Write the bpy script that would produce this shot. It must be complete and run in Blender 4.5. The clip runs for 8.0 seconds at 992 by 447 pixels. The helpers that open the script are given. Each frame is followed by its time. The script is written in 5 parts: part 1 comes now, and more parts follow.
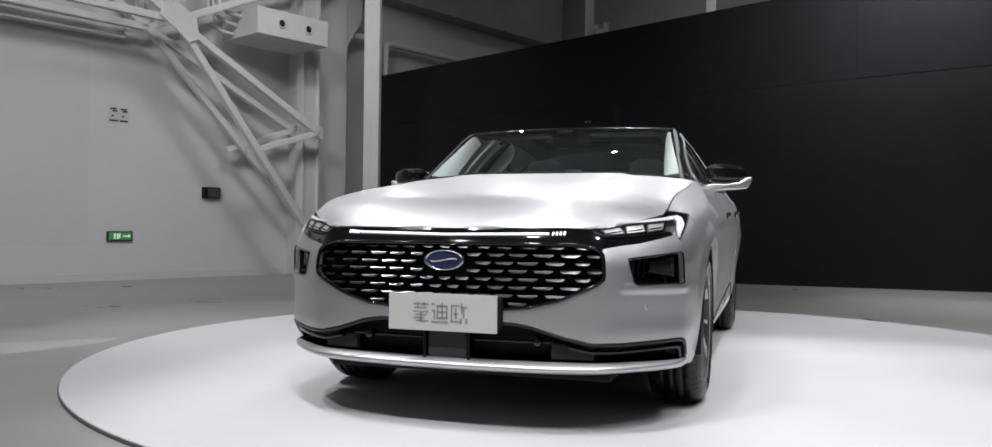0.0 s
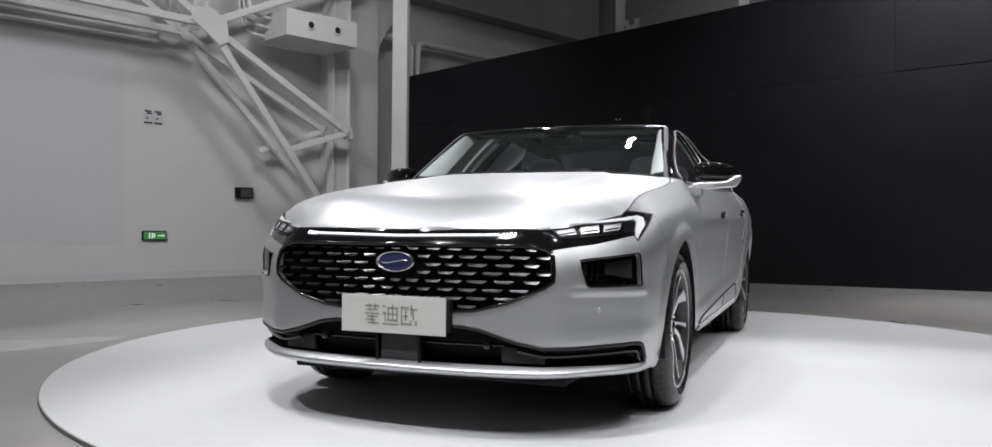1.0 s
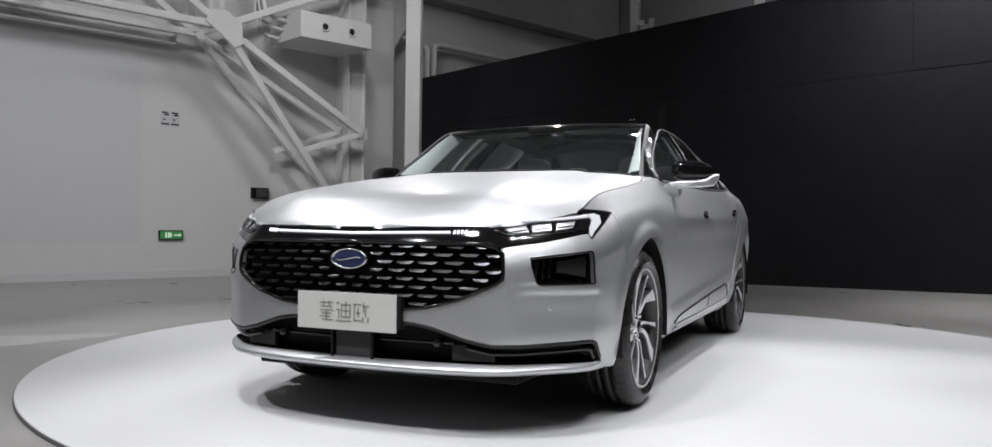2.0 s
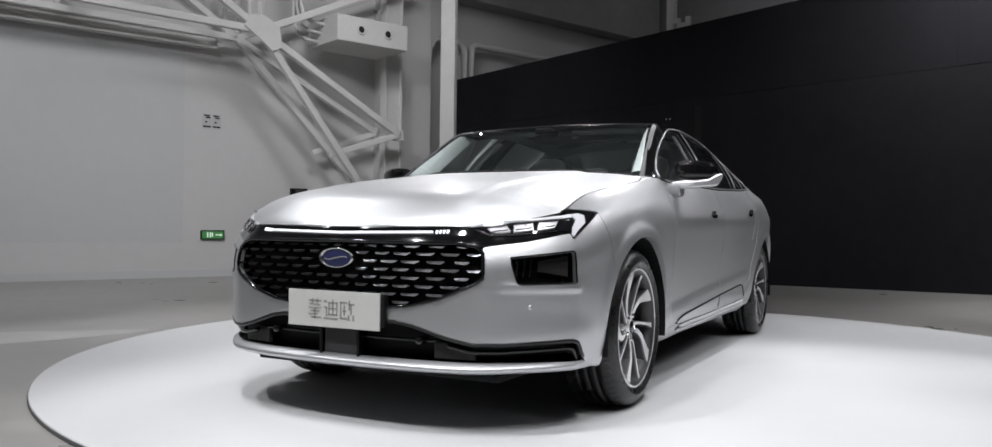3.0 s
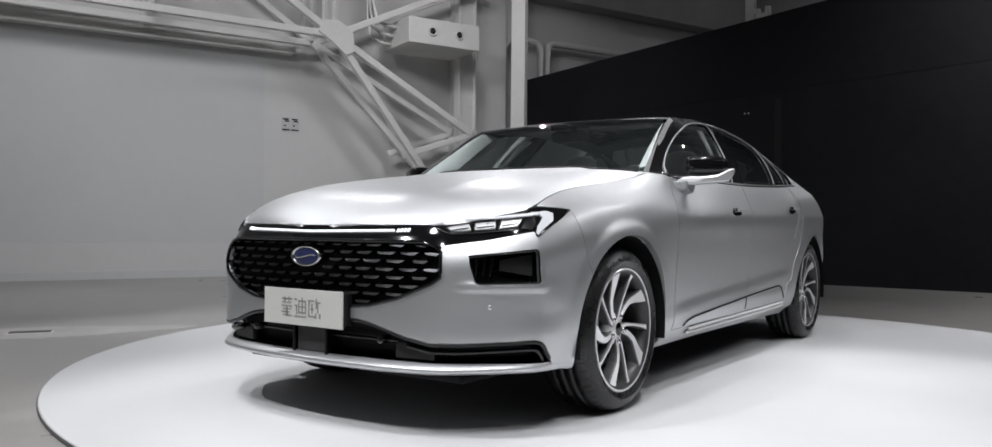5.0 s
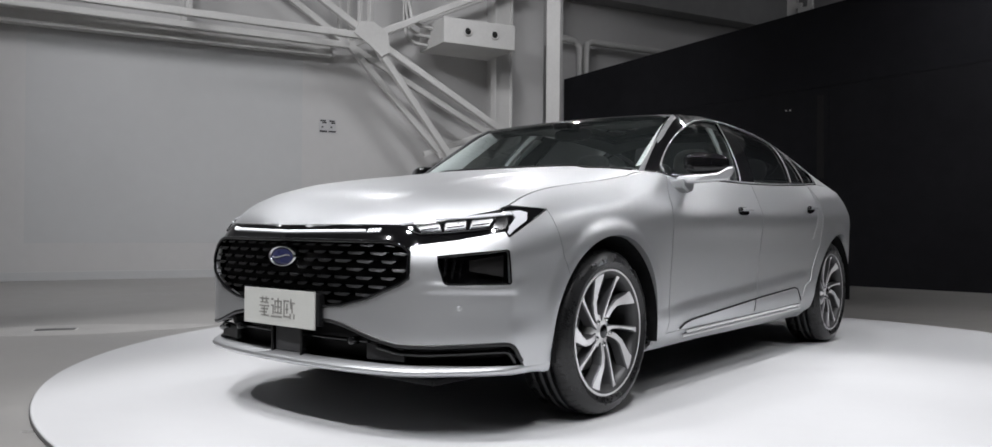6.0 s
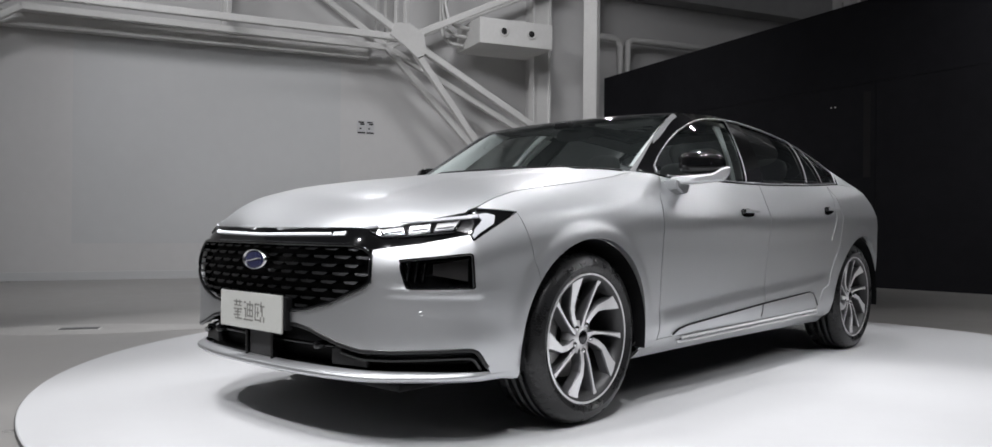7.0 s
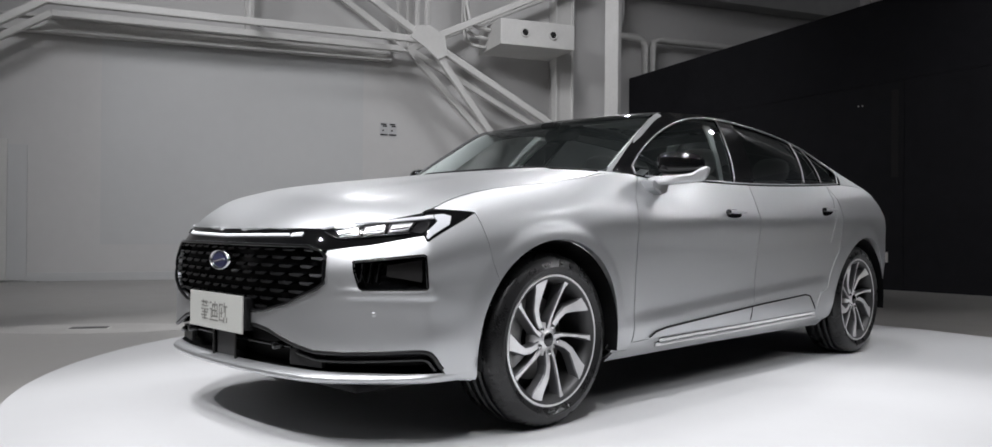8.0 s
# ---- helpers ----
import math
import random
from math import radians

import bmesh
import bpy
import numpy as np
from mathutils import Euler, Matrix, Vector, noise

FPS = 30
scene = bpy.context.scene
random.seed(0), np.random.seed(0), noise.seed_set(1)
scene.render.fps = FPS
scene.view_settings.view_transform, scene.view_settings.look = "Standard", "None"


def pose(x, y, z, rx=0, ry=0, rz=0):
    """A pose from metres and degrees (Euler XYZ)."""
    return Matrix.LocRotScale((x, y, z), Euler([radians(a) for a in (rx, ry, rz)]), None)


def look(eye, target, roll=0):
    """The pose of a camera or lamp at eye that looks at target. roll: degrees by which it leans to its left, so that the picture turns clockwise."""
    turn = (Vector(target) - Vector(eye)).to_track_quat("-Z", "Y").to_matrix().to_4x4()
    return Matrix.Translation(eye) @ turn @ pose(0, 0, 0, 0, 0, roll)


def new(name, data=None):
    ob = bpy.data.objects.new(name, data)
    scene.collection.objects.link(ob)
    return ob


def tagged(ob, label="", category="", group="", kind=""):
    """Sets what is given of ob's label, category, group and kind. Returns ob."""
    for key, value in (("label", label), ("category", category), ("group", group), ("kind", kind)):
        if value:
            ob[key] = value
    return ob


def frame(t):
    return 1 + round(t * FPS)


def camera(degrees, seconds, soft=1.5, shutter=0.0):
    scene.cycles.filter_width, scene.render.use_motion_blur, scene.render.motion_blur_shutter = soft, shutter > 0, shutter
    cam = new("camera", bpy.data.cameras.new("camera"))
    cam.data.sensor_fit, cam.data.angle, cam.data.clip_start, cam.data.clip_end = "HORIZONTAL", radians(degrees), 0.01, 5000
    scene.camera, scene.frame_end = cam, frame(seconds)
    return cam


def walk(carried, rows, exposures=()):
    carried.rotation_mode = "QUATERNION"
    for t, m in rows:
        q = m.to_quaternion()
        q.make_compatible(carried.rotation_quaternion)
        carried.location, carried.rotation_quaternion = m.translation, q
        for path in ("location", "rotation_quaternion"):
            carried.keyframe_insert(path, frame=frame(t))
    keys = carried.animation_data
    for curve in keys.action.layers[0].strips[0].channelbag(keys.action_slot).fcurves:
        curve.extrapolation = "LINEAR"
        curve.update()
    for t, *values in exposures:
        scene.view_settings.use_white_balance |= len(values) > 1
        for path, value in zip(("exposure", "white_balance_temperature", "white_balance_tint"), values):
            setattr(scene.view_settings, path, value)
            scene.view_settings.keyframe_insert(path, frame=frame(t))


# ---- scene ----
cam = camera(62.0, 8.0)
PATH = [
    (0, (1.174, -5.342, 0.768), (0.545, -3.444, 0.783), 0.6),
    (0.5, (1.353, -5.264, 0.778), (0.654, -3.391, 0.791), 0.5),
    (1, (1.513, -5.16, 0.781), (0.764, -3.305, 0.791), 0.5),
    (1.5, (1.65, -5.088, 0.769), (0.869, -3.246, 0.781), 0.6),
    (3, (2.029, -4.964, 0.771), (1.1, -3.193, 0.783), 0.7),
    (3.5, (2.133, -4.895, 0.76), (1.137, -3.161, 0.772), 0.7),
    (4, (2.249, -4.808, 0.766), (1.197, -3.108, 0.774), 0.7),
    (4.5, (2.347, -4.727, 0.771), (1.249, -3.056, 0.779), 0.6),
    (6, (2.657, -4.407, 0.772), (1.405, -2.847, 0.78), 0.5),
    (6.5, (2.754, -4.277, 0.771), (1.447, -2.763, 0.78), 0.5),
    (7, (2.86, -4.14, 0.786), (1.503, -2.671, 0.793), 0.5),
    (7.5, (2.971, -4.018, 0.787), (1.578, -2.584, 0.796), 0.5),
    (8, (3.061, -3.914, 0.786), (1.633, -2.513, 0.796), 0.5),
]
walk(cam, [(t, look(eye, target, roll)) for t, eye, target, roll in PATH])

# ---- world and light ----
world = bpy.data.worlds.new("hall_air")
scene.world = world
world.use_nodes = True
world.node_tree.nodes["Background"].inputs["Color"].default_value = (0.5, 0.52, 0.55, 1)
world.node_tree.nodes["Background"].inputs["Strength"].default_value = 0.04
scene.view_settings.exposure = 0.0


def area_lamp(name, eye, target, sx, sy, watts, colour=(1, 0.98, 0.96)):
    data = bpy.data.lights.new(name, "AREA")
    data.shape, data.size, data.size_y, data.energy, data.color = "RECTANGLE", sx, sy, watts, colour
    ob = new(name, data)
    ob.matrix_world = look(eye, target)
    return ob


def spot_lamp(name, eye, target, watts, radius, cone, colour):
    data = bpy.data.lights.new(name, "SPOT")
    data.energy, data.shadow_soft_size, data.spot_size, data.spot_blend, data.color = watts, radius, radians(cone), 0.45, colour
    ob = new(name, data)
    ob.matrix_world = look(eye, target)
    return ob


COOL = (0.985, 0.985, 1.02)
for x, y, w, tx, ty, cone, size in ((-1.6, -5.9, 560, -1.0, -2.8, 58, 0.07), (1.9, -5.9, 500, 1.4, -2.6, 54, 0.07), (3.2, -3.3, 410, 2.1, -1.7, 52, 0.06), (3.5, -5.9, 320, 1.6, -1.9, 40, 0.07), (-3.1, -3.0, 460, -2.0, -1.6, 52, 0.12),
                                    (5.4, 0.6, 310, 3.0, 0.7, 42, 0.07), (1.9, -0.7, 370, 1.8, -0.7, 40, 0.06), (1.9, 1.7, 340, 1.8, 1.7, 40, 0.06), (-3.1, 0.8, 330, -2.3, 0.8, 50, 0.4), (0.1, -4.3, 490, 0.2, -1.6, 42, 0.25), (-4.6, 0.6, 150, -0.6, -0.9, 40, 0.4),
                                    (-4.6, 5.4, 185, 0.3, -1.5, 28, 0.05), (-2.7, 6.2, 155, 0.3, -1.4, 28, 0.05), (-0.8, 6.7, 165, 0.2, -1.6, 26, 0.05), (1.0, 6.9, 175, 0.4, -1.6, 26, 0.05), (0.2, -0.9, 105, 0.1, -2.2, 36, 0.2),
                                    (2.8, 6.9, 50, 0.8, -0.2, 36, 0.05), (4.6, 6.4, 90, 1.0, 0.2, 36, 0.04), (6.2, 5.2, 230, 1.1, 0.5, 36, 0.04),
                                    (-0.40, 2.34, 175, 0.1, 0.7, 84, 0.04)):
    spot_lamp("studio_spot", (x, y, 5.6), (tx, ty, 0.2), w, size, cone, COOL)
# Unseen fill lamps, added to brighten walls, floor and the back of the hall.
area_lamp("hall_fill", (8.0, 1.0, 6.8), (8.0, 4.0, 0.0), 3.0, 1.0, 60, COOL)
area_lamp("hall_fill", (3.9, 5.3, 6.2), (3.2, 7.5, 4.2), 1.8, 0.4, 76, COOL).data.spread = radians(85)
area_lamp("hall_fill", (-5.6, -8.4, 6.2), (-10.0, -11.6, 1.4), 2.4, 0.8, 130, COOL)
area_lamp("hall_fill", (-0.5, 10.6, 7.4), (-2.5, 12.5, 3.0), 3.0, 0.6, 13, COOL)
area_lamp("hall_fill", (4.2, 4.6, 6.6), (4.2, 4.8, 0.0), 3.6, 0.6, 70, COOL).data.spread = radians(60)
area_lamp("hall_fill", (-4.0, -2.2, 5.6), (-7.0, 3.0, 0.4), 2.4, 1.0, 102, COOL).data.spread = radians(104)
area_lamp("hall_fill", (-3.2, 3.0, 6.4), (-6.2, 6.4, 2.0), 1.6, 0.8, 27, COOL).data.spread = radians(90)


# ---- materials ----
def material(name, colour, rough=0.5, metal=0.0, coat=0.0, vary=0.0, scale=3.0, fine=40.0, bump=0.0, rough_vary=0.0, spec=0.5):
    m = bpy.data.materials.new(name)
    m.use_nodes = True
    n, l = m.node_tree.nodes, m.node_tree.links
    b = n["Principled BSDF"]
    b.inputs["Base Color"].default_value = (*colour, 1)
    b.inputs["Roughness"].default_value = rough
    b.inputs["Metallic"].default_value = metal
    b.inputs["Coat Weight"].default_value = coat
    b.inputs["Coat Roughness"].default_value = 0.03
    b.inputs["Specular IOR Level"].default_value = spec
    if vary or bump or rough_vary:
        co = n.new("ShaderNodeTexCoord")
        big, small = n.new("ShaderNodeTexNoise"), n.new("ShaderNodeTexNoise")
        big.inputs["Scale"].default_value, small.inputs["Scale"].default_value = scale, fine
        big.inputs["Detail"].default_value, small.inputs["Detail"].default_value = 6, 4
        for t in (big, small):
            l.new(co.outputs["Object"], t.inputs["Vector"])
        add = n.new("ShaderNodeMath")
        add.operation = "ADD"
        half = n.new("ShaderNodeMath")
        half.operation, half.inputs[1].default_value = "MULTIPLY", 0.5
        l.new(small.outputs["Fac"], half.inputs[0])
        l.new(big.outputs["Fac"], add.inputs[0])
        l.new(half.outputs[0], add.inputs[1])
        if vary:
            ramp = n.new("ShaderNodeMapRange")
            ramp.inputs["From Min"].default_value, ramp.inputs["From Max"].default_value = 0.45, 1.05
            ramp.inputs["To Min"].default_value, ramp.inputs["To Max"].default_value = 1 - vary, 1 + vary
            mul = n.new("ShaderNodeVectorMath")
            mul.operation, mul.inputs[0].default_value = "SCALE", colour
            l.new(add.outputs[0], ramp.inputs["Value"])
            l.new(ramp.outputs["Result"], mul.inputs["Scale"])
            l.new(mul.outputs["Vector"], b.inputs["Base Color"])
        if rough_vary:
            rr = n.new("ShaderNodeMapRange")
            rr.inputs["From Min"].default_value, rr.inputs["From Max"].default_value = 0.45, 1.05
            rr.inputs["To Min"].default_value, rr.inputs["To Max"].default_value = max(0.02, rough - rough_vary), rough + rough_vary
            l.new(add.outputs[0], rr.inputs["Value"])
            l.new(rr.outputs["Result"], b.inputs["Roughness"])
        if bump:
            bp = n.new("ShaderNodeBump")
            bp.inputs["Strength"].default_value, bp.inputs["Distance"].default_value = 0.5, bump
            l.new(small.outputs["Fac"], bp.inputs["Height"])
            l.new(bp.outputs["Normal"], b.inputs["Normal"])
    return m


def glowing(name, colour, strength):
    m = material(name, colour, 0.3)
    b = m.node_tree.nodes["Principled BSDF"]
    b.inputs["Emission Color"].default_value = (*colour, 1)
    b.inputs["Emission Strength"].default_value = strength
    return m


def pane(name, tint, rough=0.0, haze=0.0):
    """Thin window glass: clear by its tint, with mirror gloss that grows at grazing angles and a pale film that paints
    reflected haze.
    """
    m = bpy.data.materials.new(name)
    m.use_nodes = True
    n, l = m.node_tree.nodes, m.node_tree.links
    n.remove(n["Principled BSDF"])
    clear, gloss, mix, fres = n.new("ShaderNodeBsdfTransparent"), n.new("ShaderNodeBsdfGlossy"), n.new("ShaderNodeMixShader"), n.new("ShaderNodeFresnel")
    clear.inputs["Color"].default_value = (*tint, 1)
    gloss.inputs["Roughness"].default_value = rough
    fres.inputs["IOR"].default_value = 1.5
    l.new(fres.outputs["Fac"], mix.inputs["Fac"])
    # pale diffuse share paints the veil of reflected hall light
    film, hazed = n.new("ShaderNodeBsdfDiffuse"), n.new("ShaderNodeMixShader")
    film.inputs["Color"].default_value = (0.66, 0.80, 0.80, 1)
    hazed.inputs["Fac"].default_value = haze
    l.new(clear.outputs["BSDF"], hazed.inputs[1])
    l.new(film.outputs["BSDF"], hazed.inputs[2])
    l.new(hazed.outputs["Shader"], mix.inputs[1])
    l.new(gloss.outputs["BSDF"], mix.inputs[2])
    l.new(mix.outputs["Shader"], n["Material Output"].inputs["Surface"])
    return m


def flaked_paint():
    m = material("silver_metallic_paint", (0.62, 0.63, 0.64), 0.46, 1.0, 1.0)
    n, l = m.node_tree.nodes, m.node_tree.links
    b = n["Principled BSDF"]
    co, vo, big = n.new("ShaderNodeTexCoord"), n.new("ShaderNodeTexVoronoi"), n.new("ShaderNodeTexNoise")
    vo.inputs["Scale"].default_value, big.inputs["Scale"].default_value = 1400, 2.5
    l.new(co.outputs["Object"], vo.inputs["Vector"])
    l.new(co.outputs["Object"], big.inputs["Vector"])
    bp = n.new("ShaderNodeBump")
    b.inputs["Coat Weight"].default_value, b.inputs["Coat Roughness"].default_value = 0.3, 0.18
    bp.inputs["Strength"].default_value, bp.inputs["Distance"].default_value = 0.12, 0.0006
    l.new(vo.outputs["Distance"], bp.inputs["Height"])
    l.new(bp.outputs["Normal"], b.inputs["Normal"])
    rr = n.new("ShaderNodeMapRange")
    rr.inputs["To Min"].default_value, rr.inputs["To Max"].default_value = 0.45, 0.48
    l.new(big.outputs["Fac"], rr.inputs["Value"])
    l.new(rr.outputs["Result"], b.inputs["Roughness"])
    return m


PAINT = flaked_paint()
GLOSS_BLACK = material("piano_black_trim", (0.005, 0.005, 0.0055), 0.06, 0, 0.2, vary=0.2, rough_vary=0.02)
SATIN_BLACK = material("satin_black_plastic", (0.006, 0.006, 0.0065), 0.32, vary=0.2, scale=8, fine=200, rough_vary=0.05)
SILL_TRIM = material("bright_sill_trim", (0.85, 0.85, 0.86), 0.40, 0.2, vary=0.05, rough_vary=0.04)
MATT_BLACK = material("black_grained_plastic", (0.006, 0.006, 0.0065), 0.6, vary=0.25, scale=8, fine=300, bump=0.0006, spec=0.22)
DARK_CHROME = material("smoked_chrome", (0.080, 0.080, 0.083), 0.24, 1.0, rough_vary=0.06, scale=30, fine=200)
CHROME = material("bright_chrome", (0.75, 0.75, 0.76), 0.14, 1.0, rough_vary=0.05, scale=12, fine=120)
SATIN = material("satin_silver_trim", (0.40, 0.40, 0.41), 0.36, 0.85, vary=0.05, rough_vary=0.06)
STRIP = material("brushed_pillar_strip", (0.24, 0.24, 0.245), 0.5, 0.5, vary=0.05, rough_vary=0.05)
ALLOY = material("machined_alloy", (0.95, 0.95, 0.96), 0.20, 0.45, vary=0.04, scale=8, fine=60, rough_vary=0.03)
ALLOY_DARK = material("grey_wheel_paint", (0.13, 0.13, 0.135), 0.35, 0.4, vary=0.1)
RUBBER = material("tyre_rubber", (0.013, 0.013, 0.0135), 0.30, vary=0.3, scale=14, fine=160, bump=0.001, rough_vary=0.1)
STEEL = material("brake_steel", (0.34, 0.335, 0.33), 0.4, 0.8, vary=0.15, scale=30, fine=200)
WINDSHIELD = pane("windscreen_glass", (0.88, 0.93, 0.92), haze=0.011)
SIDE_GLASS = pane("side_window_glass", (0.88, 0.93, 0.92), haze=0.010)
PRIVACY = pane("privacy_glass", (0.20, 0.215, 0.215), haze=0.01)
ROOF_GLASS = pane("tinted_roof_glass", (0.26, 0.27, 0.27))
ROOF_BLACK = material("black_glass_roof", (0.006, 0.006, 0.007), 0.16, 0, 0.0, vary=0.1, rough_vary=0.02)
CABIN_GREY = material("grey_cabin_fabric", (0.68, 0.67, 0.66), 0.8, vary=0.12, scale=6, fine=220, bump=0.001)
CABIN_ROOF = material("dark_headlining", (0.22, 0.22, 0.22), 0.85, vary=0.12, scale=6, fine=220, bump=0.001)
CABIN_PALE = material("pale_pillar_trim", (0.86, 0.87, 0.86), 0.7, vary=0.06, scale=6, fine=220)
CABIN_DARK = material("dark_dashboard_vinyl", (0.10, 0.10, 0.10), 0.6, vary=0.2, scale=6, fine=260, bump=0.0006)
LAMP_CLEAR = material("lamp_reflector", (0.62, 0.625, 0.635), 0.30, 0.6, 0.3, rough_vary=0.05, scale=40, fine=300)
LAMP_LIT = glowing("lit_daytime_lamp", (0.60, 0.61, 0.64), 0.10)
BAR_LIT = glowing("lit_light_strip", (0.93, 0.96, 1.0), 0.65)
PLATE_FACE = material("display_plate_face", (0.50, 0.505, 0.475), 0.5, vary=0.04, scale=5, fine=80)
PLATE_INK = material("display_plate_ink", (0.25, 0.245, 0.23), 0.55, vary=0.08)
BADGE_BLUE = material("badge_enamel", (0.03, 0.035, 0.10), 0.12, 0.2, 0.8, vary=0.1)
FLOOR_MAT = material("grey_hall_floor_coating", (0.297, 0.289, 0.276), 0.34, vary=0.20, scale=0.55, fine=5.0, rough_vary=0.10, bump=0.0004)
DISC_MAT = material("white_platform_paint", (0.555, 0.558, 0.563), 0.6, vary=0.025, scale=0.9, fine=9.0, rough_vary=0.06, spec=0.08)
DISC_EDGE = material("platform_edge_steel", (0.10, 0.10, 0.10), 0.5, 0.4, vary=0.2)
WALL_WHITE = material("white_wall_paint", (0.62, 0.615, 0.61), 0.75, vary=0.035, scale=0.5, fine=7.0, bump=0.0008)
WALL_PANEL = material("pale_grey_wall_panel", (0.585, 0.592, 0.594), 0.6, vary=0.03, scale=0.7, fine=6.0)
WALL_BLACK = material("black_stage_cloth", (0.0182, 0.0182, 0.0208), 0.8, vary=0.22, scale=0.6, fine=6.0, bump=0.001, spec=0.12)
WALL_BAND = material("black_stage_paint", (0.0168, 0.0168, 0.0196), 0.78, vary=0.22, scale=0.6, fine=6.0, spec=0.12)
STEEL_WHITE = material("white_painted_steel", (0.66, 0.655, 0.64), 0.5, vary=0.07, scale=2.0, fine=25.0, bump=0.0006)
BACK_GREY = material("grey_concrete_wall", (0.30, 0.30, 0.30), 0.85, vary=0.15, scale=0.6, fine=5.0, bump=0.002)
CEIL_GREY = material("grey_ceiling_deck", (0.28, 0.28, 0.28), 0.85, vary=0.12, scale=0.5, fine=4.0)
SIGN_GREEN = glowing("lit_green_sign", (0.07, 0.28, 0.09), 0.16)
SIGN_PALE = glowing("lit_sign_symbol", (0.75, 0.9, 0.75), 0.4)
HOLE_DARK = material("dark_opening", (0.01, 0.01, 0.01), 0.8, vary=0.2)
PAPER = material("grey_printed_sheet", (0.55, 0.55, 0.56), 0.6, vary=0.08, scale=8, fine=60)


# ---- building helpers ----
def part(name, bm, mat, parent=None, label="", smooth=False):
    """One mesh object from a bmesh, under a thing or under a part."""
    me = bpy.data.meshes.new(name)
    if smooth:
        for f in bm.faces:
            f.smooth = True
    bm.to_mesh(me)
    bm.free()
    me.materials.append(mat)
    ob = new(name, me)
    if parent is not None:
        ob.parent = parent
    if label:
        ob["label"] = label
    return ob


def shared(name, me, parent, m):
    ob = new(name, me)
    ob.parent = parent
    ob.matrix_basis = m
    return ob


def thing(name, label, category, group="", kind="", at=(0, 0, 0)):
    ob = new(name)
    ob.location = at
    ob.empty_display_size = 0.1
    return tagged(ob, label, category, group, kind)


def add_box(bm, lo, hi, m=None, bevel=0.0):
    c = [(a + b) / 2 for a, b in zip(lo, hi)]
    s = [abs(b - a) for a, b in zip(lo, hi)]
    r = bmesh.ops.create_cube(bm, size=1.0, matrix=(m or Matrix()) @ Matrix.Translation(c) @ Matrix.Diagonal((*s, 1)))
    if bevel:
        edges = list({e for v in r["verts"] for e in v.link_edges})
        bmesh.ops.bevel(bm, geom=edges, offset=bevel, segments=2, affect="EDGES", profile=0.6)
    return bm


def box(lo, hi, m=None, bevel=0.0):
    return add_box(bmesh.new(), lo, hi, m, bevel)


def add_tube(bm, a, b, r, sides=12, r2=None):
    a, b = Vector(a), Vector(b)
    m = Matrix.Translation((a + b) / 2) @ (b - a).to_track_quat("Z", "Y").to_matrix().to_4x4()
    bmesh.ops.create_cone(bm, cap_ends=True, segments=sides, radius1=r, radius2=r if r2 is None else r2, depth=(b - a).length, matrix=m)
    return bm


def add_bar(bm, a, b, w, h, bevel=0.004, up=(0, 0, 1)):
    """A square bar from a to b, w across and h along up."""
    a, b, up = Vector(a), Vector(b), Vector(up)
    z = (b - a).normalized()
    x = up.cross(z)
    x = x.normalized() if x.length > 1e-4 else Vector((1, 0, 0))
    y = z.cross(x)
    m = Matrix((x, y, z)).transposed().to_4x4()
    m.translation = (a + b) / 2
    d = (b - a).length / 2
    return add_box(bm, (-w / 2, -h / 2, -d), (w / 2, h / 2, d), m, bevel)


def sweep(path, radius, sides=8, closed=False, flat=1.0, up=(0, 0, 1)):
    """A bar of round or flattened section along a path."""
    bm = bmesh.new()
    path = [Vector(p) for p in path]
    rings, n = [], len(path)
    for i, p in enumerate(path):
        a = path[i - 1] if i or closed else p
        b = path[(i + 1) % n] if i < n - 1 or closed else p
        t = (b - a).normalized()
        x = Vector(up).cross(t)
        x = x.normalized() if x.length > 1e-4 else Vector((1, 0, 0))
        y = t.cross(x)
        r = radius(i / (n - 1)) if callable(radius) else radius
        rings.append([bm.verts.new(p + x * (r * math.cos(k * math.tau / sides)) + y * (r * flat * math.sin(k * math.tau / sides))) for k in range(sides)])
    for i in range(n if closed else n - 1):
        a, b = rings[i], rings[(i + 1) % n]
        for k in range(sides):
            bm.faces.new((a[k], a[(k + 1) % sides], b[(k + 1) % sides], b[k]))
    if not closed:
        bm.faces.new(rings[0][::-1])
        bm.faces.new(rings[-1])
    bmesh.ops.recalc_face_normals(bm, faces=bm.faces)
    for f in bm.faces:
        f.smooth = True
    return bm


def lathe(profile, sides=64, axis="X"):
    """Turns (radius, height) pairs round an axis."""
    bm = bmesh.new()
    rings = []
    for k in range(sides):
        a = k * math.tau / sides
        c, s = math.cos(a), math.sin(a)
        if axis == "X":
            rings.append([bm.verts.new((h, r * c, r * s)) for r, h in profile])
        else:
            rings.append([bm.verts.new((r * c, r * s, h)) for r, h in profile])
    for k in range(sides):
        a, b = rings[k], rings[(k + 1) % sides]
        for i in range(len(profile) - 1):
            bm.faces.new((a[i], b[i], b[i + 1], a[i + 1]))
    bmesh.ops.remove_doubles(bm, verts=bm.verts, dist=1e-6)
    bmesh.ops.recalc_face_normals(bm, faces=bm.faces)
    for f in bm.faces:
        f.smooth = True
    return bm


